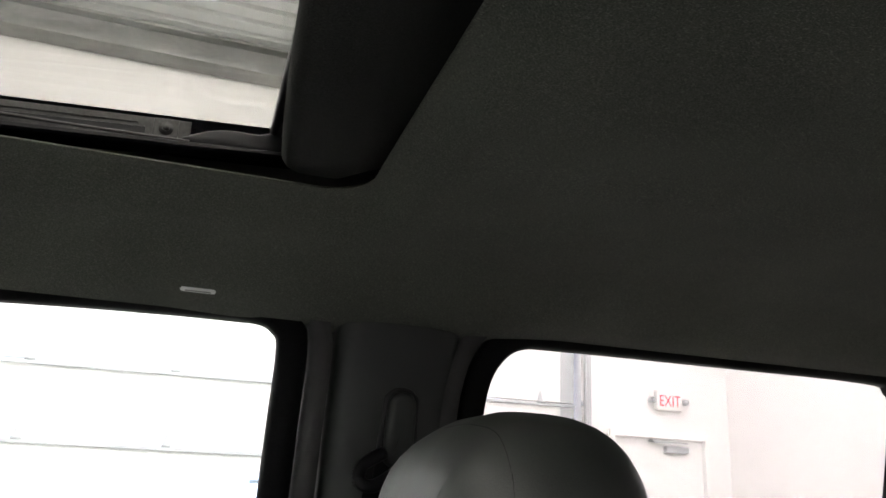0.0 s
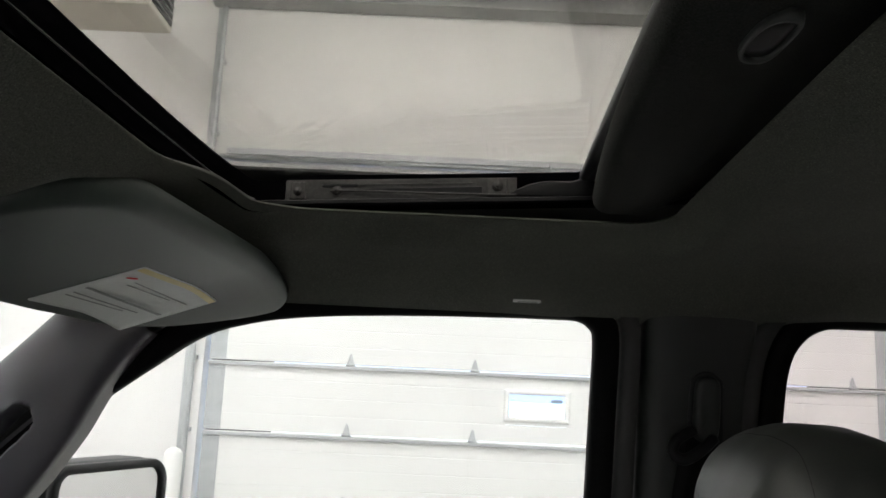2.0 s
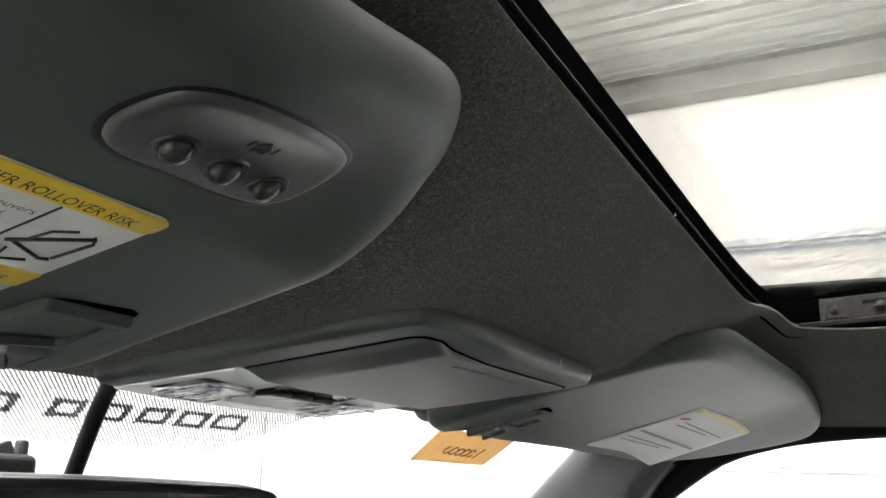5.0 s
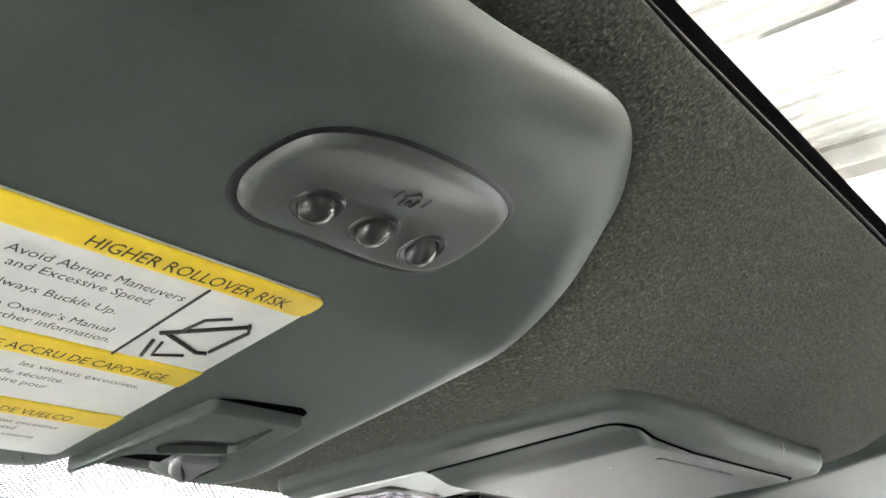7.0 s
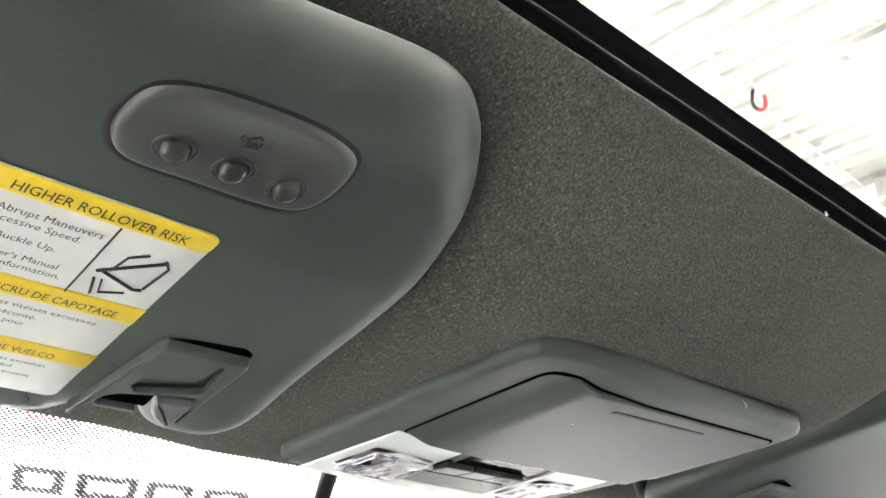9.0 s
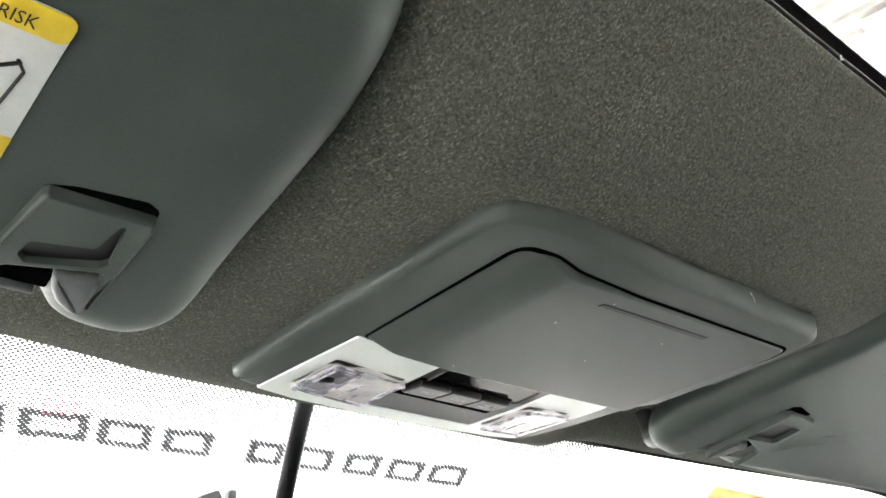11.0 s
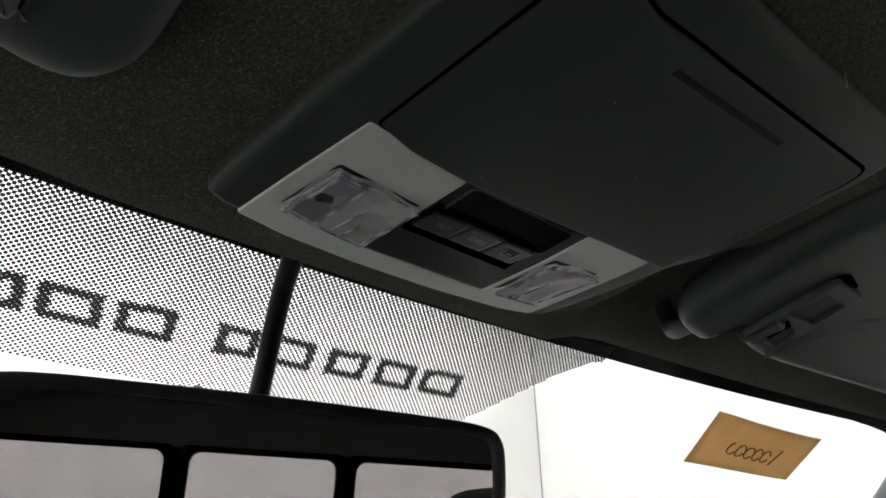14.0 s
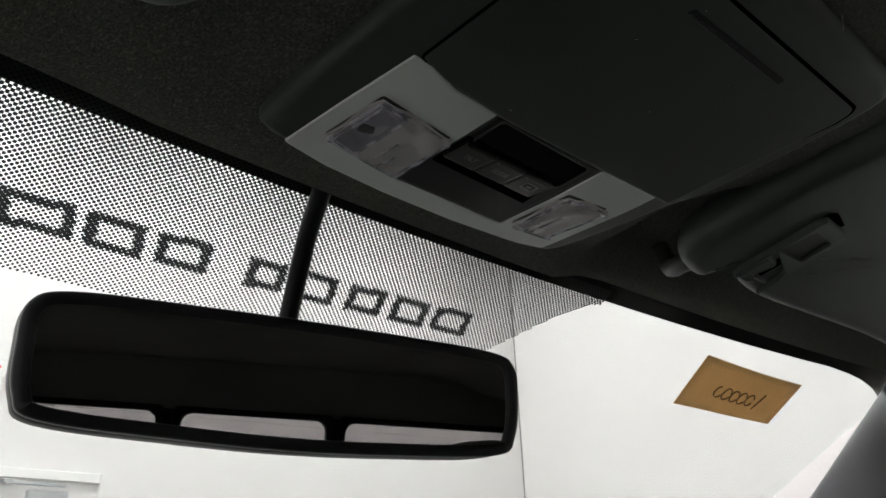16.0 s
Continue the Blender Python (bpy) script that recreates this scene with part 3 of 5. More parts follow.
def exit_sign(wall, at, z):
    s = thing("exit_sign", "white exit sign with red letters and two lamp heads", "exit sign", "exit signs")
    if wall == "right":
        m = Matrix.Translation((WALL_X, at, z)) @ Matrix.Rotation(radians(-90), 4, "Z")
    else:
        m = Matrix.Translation((at, FRONT_Y, z))
    part("housing", moved(block(-0.13, 0.13, -0.06, -0.002, -0.088, 0.088, DOOR_PAINT, 0.012), m), s)
    part("lettering", lettering("EXIT", 0.138, RED_LIT, m @ Matrix.Translation((0, -0.0615, -0.048)) @ Matrix.Rotation(radians(90), 4, "X"), "CENTER", 0.78), s, "red lit letters")
    for u in (-1, 1):
        head = join([tube([(u * 0.125, -0.03, -0.01), (u * 0.165, -0.035, 0.0)], 0.009, DOOR_PAINT), tube([(u * 0.172, -0.01, 0.0), (u * 0.172, -0.03, 0), (u * 0.172, -0.06, 0.0)], [0.022, 0.027, 0.027], GALV, 14)])
        part("lamp_head", moved(head, m), s, "small emergency lamp head")
    return s


def unit_heater():
    """Tan hanging heater with a louvred face."""
    h = thing("unit_heater", "tan sheet-metal unit heater hung below the ceiling", "heater")
    x0, x1, y0, y1, z0, z1 = 4.78, 5.25, 2.12, 2.95, 4.075, 4.62
    part("casing", block(x0, x1, y0 + 0.02, y1, z0, z1, TAN_METAL, 0.012), h)
    part("grille", join([block(x0 + 0.04, x1 - 0.04, y0 + 0.012, y0 + 0.021, z0 + 0.04, z1 - 0.04, BLACK, 0)]), h, "dark outlet")
    for k in range(9):
        z = z0 + 0.07 + k * 0.055
        part("louvre", moved(block(x0 + 0.04, x1 - 0.04, -0.012, 0.012, -0.002, 0.002, GALV, 0), Matrix.Translation((0, y0 + 0.006, z)) @ Matrix.Rotation(radians(35), 4, "X")), h, "grey louvre")
    for xx in (x0 + 0.06, x1 - 0.06):
        for yy in (y0 + 0.1, y1 - 0.1):
            part("rod", tube([(xx, yy, z1 - 0.01), (xx, yy, ROOM_Z - 0.002)], 0.0035, GALV, 8), h, "threaded hanger rod")


def ceiling_lamp(x, y, ln):
    lamp = thing("ceiling_lamp", "long white strip lamp, lit, under the ceiling", "ceiling lamp", "strip lamps")
    part("housing", block(x - 0.10, x + 0.10, y - ln / 2, y + ln / 2, ROOM_Z - 0.10, ROOM_Z - 0.045, DOOR_PAINT, 0.01), lamp)
    part("diffuser", block(x - 0.085, x + 0.085, y - ln / 2 + 0.02, y + ln / 2 - 0.02, ROOM_Z - 0.135, ROOM_Z - 0.101, LAMP, 0.012), lamp, "glowing white diffuser")
    for yy in (y - ln / 3, y + ln / 3):
        part("mount", block(x - 0.02, x + 0.02, yy - 0.02, yy + 0.02, ROOM_Z - 0.046, ROOM_Z + 0.001, GALV, 0), lamp, "mounting clip")


def bollard(x, y):
    b = thing("bollard", "white plastic-sleeved safety bollard beside the door", "bollard")
    line = [(0.065, 0), (0.065, 1.10), (0.062, 1.13), (0.045, 1.155), (0.02, 1.168), (0.0005, 1.17)]
    rows = [[(x + r * math.cos(w), y + r * math.sin(w), z + 0.001) for w in np.linspace(0, 2 * math.pi, 24, endpoint=False)] for r, z in line]
    part("sleeve", sheet(rows, DOOR_PAINT, close=True), b)
    part("base_ring", tube([(x, y, 0.001), (x, y, 0.03)], 0.075, GALV, 24), b)


garage()
overhead_door()
service_door("door_2", "right", -4.22, 2.105, "white steel exit door with grey closer, shut")
service_door("door_3", "front", 1.55, 2.22, "white steel service door in white frame, shut")
exit_sign("right", -4.30, 2.43)
exit_sign("front", 1.22, 2.78)
unit_heater()
for lx in (-5.2, -2.0, 1.1, 4.3):
    for ly in (-3.2, 0.35):
        ceiling_lamp(lx, ly, 2.4)
# front row, out of sight, added to brighten the front wall and cab
for lx in (-5.2, -3.6, -2.0, -0.45, 1.1, 2.7, 4.3):
    ceiling_lamp(lx, 4.1, 1.8)
bollard(5.65, 1.95)
hook = thing("hook", "red and black strap hook hanging from the ceiling", "strap")
part("hook_end", tube(spline([(4.235, 2.105, 4.86), (4.245, 2.110, 4.79), (4.215, 2.125, 4.745), (4.185, 2.140, 4.74)], 6, False), 0.012, RED, 10), hook, "red half of the hook")
part("hook_end", tube(spline([(4.185, 2.140, 4.74), (4.150, 2.150, 4.76), (4.135, 2.142, 4.81), (4.140, 2.130, 4.87)], 6, False), 0.012, BLACK, 10), hook, "black half of the hook")
part("strap", block(4.132, 4.148, 2.126, 2.134, 4.86, ROOM_Z + 0.001, GALV, 0), hook, "thin grey strap")
conduit = thing("conduit", "white painted conduit pipe run under the ceiling", "conduit")
part("pipe", tube([(3.60, 2.10, 4.925), (3.86, 2.24, 4.925), (3.92, 2.245, 4.925), (4.20, 2.215, 4.925), (4.93, 2.228, 4.925), (6.08, 2.205, 4.925)], 0.010, DOOR_PAINT, 10), conduit)
for cx, cy in ((3.72, 2.165), (4.45, 2.211), (5.20, 2.179)):
    part("clip", block(cx - 0.012, cx + 0.012, cy - 0.028, cy + 0.028, 4.921, ROOM_Z + 0.001, GALV, 0.002), conduit, "galvanised pipe clip")


# ---- the cab shell ----
SIDE = table([(0, 1.808), (0.3, 1.806), (0.44, 1.805), (0.51, 1.801), (0.56, 1.797), (0.60, 1.787), (0.64, 1.768), (0.675, 1.752), (0.71, 1.742), (0.73, 1.7375), (0.76, 1.736)], 0.012)
POD = table([(0.70, 1.708), (0.655, 1.6995), (0.635, 1.6950), (0.615, 1.6955), (0.60, 1.6975), (0.50, 1.7085), (0.43, 1.7165), (0.403, 1.7190), (0.392, 1.7245), (0.380, 1.736), (0.362, 1.752), (0.345, 1.767), (0.33, 1.780), (0.315, 1.794), (0.30, 1.810), (0.28, 1.84), (-2, 1.86)], 0.012)
NOOK = table([(0.70, 1.716), (0.65, 1.709), (0.63, 1.708), (0.60, 1.715), (0.55, 1.731), (0.50, 1.750), (0.45, 1.768), (0.40, 1.783), (0.36, 1.794), (0.335, 1.803), (0.30, 1.83), (0.26, 1.85), (-2, 1.86)], 0.012)


def smooth01(a, b, v):
    t = min(max((v - a) / (b - a), 0), 1)
    return t * t * (3 - 2 * t)


def edged(x0, x1, y0, y1, r):
    """A round-cornered rectangle with points along its sides, always as many."""
    line = rrect(x0, x1, y0, y1, r, 8)
    out = []
    for i, a in enumerate(line):
        b = line[(i + 1) % len(line)]
        n = 24 if i % 9 == 8 else 1
        out += [a + (b - a) * k / n for k in range(n)]
    return np.array(out)


def bow(x):
    """How far the front edge of the roof opening curves back at x."""
    return -0.030 * (x - XC) - 0.30 * (x - XC) ** 4


def bow_rear(x):
    """How far the rear edge of the roof opening curves back at x."""
    return 0.020 - 0.055 * math.hypot(x - XC, 0.05)


def bend(line, front=bow, rear=bow_rear):
    out = np.array(line, float)
    for p in out:
        t = smooth01(-0.10, 0.30, p[1])
        p[1] += front(p[0]) * t + rear(p[0]) * (1 - t)
    return out


def roof_z(x, y):
    """Underside of the headliner."""
    u = abs(x - XC)
    near = smooth01(0.47, 0.54, y) * (x > XC)
    w = smooth01(0.13 + 0.018 * near, 0.26 - 0.060 * near, u)
    k = smooth01(0.335, 0.40, y)
    w = w * k + smooth01(0.20, 0.40, u) * (1 - k)
    shift = bow(x) * (1 - smooth01(0.37, 0.45, y))
    f = POD(y - shift) * (1 - w) + NOOK(y - shift) * w
    f -= 0.007 * smooth01(0.16, 0.25, XC - x) * smooth01(0.60, 0.645, y)
    # hollow round the passenger visor's pivot
    f += 0.020 * smooth01(0.135, 0.175, x) * (1 - smooth01(0.25, 0.36, x)) * smooth01(0.49, 0.55, y) * (1 - smooth01(0.595, 0.635, y))
    # flared rim round the opening
    side, rear = max(x - 0.500, -0.475 - x, 0.0), max(-0.122 + bow_rear(x) - y, 0.0)
    d = math.hypot(side, 1.7 * rear)
    s = SIDE(u) - 0.016 * smooth01(0.010, 0.078, d)
    s += 0.013 * smooth01(-0.28, -0.46, y) * smooth01(0.66, 0.745, u)
    k = 0.010
    lo = min(s, f)
    return lo - k * math.log(math.exp(-(s - lo) / k) + math.exp(-(f - lo) / k))


OPENING = bend(dense(rrect(-0.475, 0.500, -0.122, 0.330, (0.055, 0.055, 0.045, 0.045), 10), 0.012))


def headliner():
    line = OPENING
    c = np.array((XC, 0.11))
    x0, x1, y0, y1 = -0.735, 0.755, -1.235, 0.645
    verts, rows = [], []
    for d, dz in ((-0.010, 0.0035), (-0.006, 0.0035), (-0.003, 0.0030), (-0.001, 0.0018), (0.0, 0.0006)):
        rows.append([(p[0], p[1], roof_z(*p) + dz) for p in inset(line, d)])
    m = 60
    outer = []
    for p in line:
        d = p - c
        sx = ((x1 if d[0] > 0 else x0) - c[0]) / d[0] if abs(d[0]) > 1e-6 else 1e9
        sy = ((y1 if d[1] > 0 else y0) - c[1]) / d[1] if abs(d[1]) > 1e-6 else 1e9
        outer.append(c + d * min(sx, sy))
    outer = np.array(outer)
    for corner in ((x0, y0), (x0, y1), (x1, y0), (x1, y1)):
        outer[np.argmin(np.linalg.norm(outer - np.array(corner), axis=1))] = corner
    for k in range(m + 1):
        t = (k / m) ** 1.25
        row = []
        for p, o in zip(line, outer):
            q = p + (o - p) * t
            y = q[1]
            if y > 0.40:
                y -= 0.10 * (q[0] - XC) ** 2 * (y - 0.40) / 0.245
            row.append((q[0], y, roof_z(q[0], q[1]) if k else roof_z(*q)))
        rows.append(row)
    me = sheet(rows, HEADLINER, close=True)
    put("ceiling_headliner", me, None, "dark grey cloth headliner round an open sunroof", "headliner", "structure")
    # outer roof skin, unseen, added to keep light out above the headliner
    o = rrect(-0.62, 0.64, -0.50, 0.42, 0.05, 6)
    outer = rrect(-0.80, 0.82, -1.30, 0.66, 0.06, 6)
    rows = []
    for t in (0, 0.25, 0.5, 0.75, 1):
        rows.append([(a[0] + (b[0] - a[0]) * t, a[1] + (b[1] - a[1]) * t, 1.885 - 0.06 * t * t - 0.03 * max(0, a[1] + (b[1] - a[1]) * t - 0.4) / 0.26) for a, b in zip(o, outer)])
    put("roof", sheet(rows, TRIM, close=True, thick=0.006), None, "dark painted cab roof panel", "roof", "structure")


def mirrored(me):
    """The same mesh on the other side of the cab."""
    m2 = me.copy()
    m2.transform(Matrix.Translation((2 * XC, 0, 0)) @ Matrix.Diagonal((-1, 1, 1, 1)))
    bm = bmesh.new()
    bm.from_mesh(m2)
    bmesh.ops.reverse_faces(bm, faces=bm.faces[:])
    bm.to_mesh(m2)
    bm.free()
    return m2


FRONT_GLASS = [(-0.097, 1.60), (-0.098, 1.690), (-0.091, 1.712), (-0.064, 1.7215), (0.02, 1.7205), (0.126, 1.718), (0.22, 1.714), (0.297, 1.708), (0.36, 1.698), (0.423, 1.678), (0.484, 1.638), (0.56, 1.583), (0.64, 1.515),
               (0.72, 1.44), (0.80, 1.36), (0.85, 1.29), (0.82, 1.255), (0.70, 1.25), (0.5, 1.25), (0.2, 1.25), (-0.05, 1.25), (-0.088, 1.262), (-0.094, 1.35), (-0.096, 1.49)]
REAR_GLASS = [(-0.354, 1.60), (-0.359, 1.667), (-0.374, 1.702), (-0.404, 1.722), (-0.46, 1.7255), (-0.70, 1.7265), (-0.96, 1.726), (-1.00, 1.715), (-1.012, 1.68), (-1.005, 1.5), (-1.0, 1.30), (-0.97, 1.255), (-0.70, 1.25), (-0.42, 1.25), (-0.36, 1.262), (-0.352, 1.35), (-0.352, 1.49)]


def side_x(z):
    return 0.742 + 0.18 * (1.72 - z)


def to_side(u, v, h):
    return (side_x(v) - h, u, v)


def sides():
    for flip in (False, True):
        far = "driver" if flip else "passenger"
        do = mirrored if flip else (lambda me: me)
        # the driver's front door, unseen, is left out to light the cab from there
        for num, line, kind in ((1, FRONT_GLASS, "front"), (2, REAR_GLASS, "rear"))[flip:]:
            g = spline(line, 4)
            w = thing("window_%d" % (num + (2 if flip else 0)), "%s door window in a black rubber frame" % kind, "car window")
            tagged(w, kind="structure")
            part("frame", do(ring(g, inset(g, -0.034), RUBBER, to_side, 0.026, round_over=0.35)), w, "black window frame")
            part("weatherstrip", do(ring(inset(g, -0.036), inset(g, -0.062), SEAL, lambda u, v, h: (side_x(v) - 0.004 - h, u, v), 0.03, round_over=0.45)), w, "grey rubber weatherstrip")
            part("pane", do(slab(inset(g, -0.01), 0.004, 0.001, CLEAR if num == 1 else DARK_GLASS, lambda u, v, h: (side_x(v) + 0.012 + h, u, v), seg=1, caps=2)), w, "clear pane")
        # pillar between the doors
        rows = []
        for z in np.linspace(1.735, 0.80, 24):
            lean = 0.10 * max(0, 1.5 - z)
            prof = [(-0.148, 0.036), (-0.162, 0.030), (-0.163, 0.008), (-0.168, -0.004), (-0.18, -0.012), (-0.205, -0.016), (-0.24, -0.017), (-0.27, -0.016), (-0.295, -0.011), (-0.307, -0.003), (-0.312, 0.010), (-0.311, 0.03)]
            rows.append([(side_x(z) - 0.006 + dx - 0.010 * smooth01(1.66, 1.735, z), y + (0.02 if y > -0.2 else -0.02) * lean * 4, z) for y, dx in spline(prof, 3, False)])
        put("pillar_b_%s" % far, do(sheet(rows, PILLAR_TRIM)), None, "dark grey plastic pillar trim between the doors", "pillar trim", "structure")
        # lower door panels and the rear quarter close the cab
        low = join([block(0.80, 0.92, -1.28, -0.22 if flip else 1.15, 0.45, 1.222, TRIM, 0.01), block(0.765, 0.80, -1.28, -1.055, 1.22, 1.80, TRIM, 0.004), block(0.756, 0.80, -1.06, 0.42, 1.762, 1.85, RUBBER, 0.004),
                    block(0.80, 0.84, -0.30, -0.16, 1.20, 1.78, RUBBER, 0.004)])
        put("door_panel_%s" % far, do(low), None, "dark plain lower door panels", "door panel", "structure")


def a_pillar():
    axis, across = np.array((0.7203, -0.6937)), np.array((-0.6937, -0.7203))
    start = np.array((0.613, 1.692))
    width = table([(-0.2, 0.10), (-0.05, 0.105), (0.02, 0.118), (0.07, 0.138), (0.155, 0.155), (0.3, 0.17), (0.6, 0.19)], 0.02)
    rows = []
    for s in np.linspace(-0.085, 0.52, 150):
        w = width(s)
        row = []
        for k in range(-5, 66):
            f = k / 60
            n = f * w
            e = min(max(f, 0), 1)
            bulge = 0.026 * math.sin(math.pi * e) ** 0.6 if 0 < e < 1 else 0
            x = 0.716 + 0.10 * max(s, 0) - bulge
            if f < 0:
                x, n = x + 0.06 * min(-f * 12, 1), 0.004 * f * 12
            if f > 1:
                x, n = x + 0.05 * min((f - 1) * 12, 1), w
            # grip hollow
            ds = max(abs(s - 0.157) - 0.050, 0)
            r = math.hypot(ds, (n - 0.083 - 0.03 * (s - 0.157)))
            x += 0.060 * (1 - smooth01(0.0148, 0.0185, r))
            q = start + axis * s + across * n
            row.append((x, q[0], q[1]))
        rows.append(row)
    me = sheet(rows, PILLAR)
    put("pillar_a_passenger", me, None, "smooth dark plastic windscreen pillar with hollow grab handle", "pillar trim", "structure")
    put("pillar_a_driver", mirrored(me), None, "smooth dark plastic windscreen pillar with hollow grab handle", "pillar trim", "structure")


def screen_point(x, s, h=0.0):
    """On the windscreen: x across, s metres down the glass from its top, h proud towards the cab."""
    y0, z0, dy, dz = 0.64, 1.753, 0.850, -0.527
    return (x, y0 + dy * s - 0.107 * (x - XC) ** 2 - 0.527 * h, z0 + dz * s - 0.85 * h)


def windscreen():
    ws = thing("window_5", "raked windscreen with black dotted shade band along its top", "windscreen")
    tagged(ws, kind="structure")
    xs = np.linspace(-0.80, 0.82, 34)
    part("pane", sheet([[screen_point(x, s) for x in xs] for s in np.linspace(-0.03, 0.80, 16)], SCREEN, thick=0.005), ws, "clear windscreen glass")
    # solid black border under the header
    part("border", sheet([[screen_point(x, s, 0.002) for x in xs] for s in (-0.03, 0.0, 0.03, 0.060)], RUBBER), ws, "black printed border")
    corner = [(0.60, 0.059), (0.671, 0.060), (0.71, 0.0625), (0.74, 0.066), (0.765, 0.071), (0.787, 0.077), (0.805, 0.084), (0.82, 0.092)]
    for side in (1, -1):
        part("corner_border", sheet([[screen_point(XC + side * (x - XC), t, 0.0024) for x, s in corner for t in (s,)], [screen_point(XC + side * (x - XC), 0.03, 0.0024) for x, s in corner]], RUBBER), ws, "rounded black corner of the border")
    # shade band of printed dots, with block shapes in it
    pitch = 0.0031
    glyphs = [(0.143, 0.178), (0.104, 0.136), (0.065, 0.095), (0.020, 0.054), (-0.013, 0.014), (-0.072, -0.039), (-0.113, -0.080), (-0.158, -0.119), (-0.196, -0.166)]
    verts, faces = [], []
    hexa = [(math.cos(w), math.sin(w)) for w in np.linspace(0, 2 * math.pi, 8, endpoint=False)]
    rows = int(0.115 / (pitch * 0.5))
    for j in range(rows):
        s = 0.050 + j * pitch * 0.5
        cols = int(0.62 / (1.18 * pitch))
        for i in range(cols):
            x = -0.33 + (i + 0.5 * (j % 2)) * pitch * 1.18
            u = abs(x - 0.005)
            # the band narrows to a thin strip beyond its middle part
            edge = 0.064 + 0.098 * (1 - smooth01(0.17, 0.285, u))
            if s > edge:
                continue
            f = (s - 0.05) / 0.108
            r = pitch * (0.405 - 0.145 * min(f, 1))
            # slanting block shapes, their strokes of larger dots
            v = (s - 0.1115 + 0.022 * (x + 0.04)) / 0.0215
            if 0 < v < 1:
                lean = x - 0.006 * (v - 0.5)
                for a, b in glyphs:
                    if a < lean < b and (v < 0.22 or v > 0.78 or lean < a + 0.006 or lean > b - 0.006):
                        r = pitch * 0.485
            k = len(verts)
            verts += [screen_point(x + r * cx, s + r * cy, 0.0022) for cx, cy in hexa]
            faces.append(tuple(range(k, k + 8)))
    me = bpy.data.meshes.new("dots")
    me.from_pydata(verts, [], faces)
    me.materials.append(FRIT)
    tagged(part("shade_dots", me, ws, "black printed dot shade band"), kind="stuff")
    # cowl, dash and firewall close the front
    put("dashboard", join([block(-0.80, 0.82, 0.85, 1.35, 0.80, 1.15, TRIM, 0.03, seg=3), block(-0.82, 0.84, 1.30, 1.36, 0.45, 1.36, TRIM, 0.01)]), None, "plain dark dashboard", "dashboard", "structure")
    put("cab_floor", block(-0.90, 0.92, -1.28, 1.36, 0.40, 0.46, TRIM, 0), None, "dark cab floor", "floor", "structure")


def cab_rear():
    y = -1.25
    openings = [(-0.738, -0.245), (-0.189, 0.209), (0.255, 0.752)]
    z0, z1 = 1.33, 1.655
    wall = [block(-0.80, 0.82, y - 0.03, y + 0.03, 0.45, z0, TRIM, 0.004), block(-0.80, 0.82, y - 0.03, y + 0.03, z1, 1.84, TRIM, 0.004), block(-0.80, openings[0][0], y - 0.03, y + 0.03, z0, z1, TRIM, 0),
            block(openings[-1][1], 0.82, y - 0.03, y + 0.03, z0, z1, TRIM, 0)]
    wall += [block(p[1], q[0], y - 0.02, y + 0.02, z0, z1, RUBBER, 0) for p, q in zip(openings, openings[1:])]
    put("cab_rear_wall", join(wall), None, "dark trimmed rear cab wall round a window", "wall", "structure")
    w = thing("window_6", "three-part sliding rear window in black frames", "rear window")
    tagged(w, kind="structure")
    for a, b in openings:
        part("pane_frame", ring(rrect(a + 0.004, b - 0.004, z0 + 0.008, z1 - 0.008, 0.03), rrect(a - 0.018, b + 0.018, z0 - 0.01, z1 + 0.01, 0.012), RUBBER, lambda u, v, h: (u, y + 0.010 + h, v), 0.046), w, "black rubber frame")
        pane = part("pane", block(a, b, y - 0.006, y - 0.002, z0, z1, REAR_GLASS_TINT, 0), w, "dark tinted pane")
        part("heater_lines", join([block(a + 0.02, b - 0.02, y - 0.0016, y - 0.0010, z - 0.0003, z + 0.0003, TRIM, 0) for z in np.arange(z0 + 0.05, z1 - 0.01, 0.055)]), pane, "fine heater lines")


headliner()
sides()
a_pillar()
windscreen()
cab_rear()


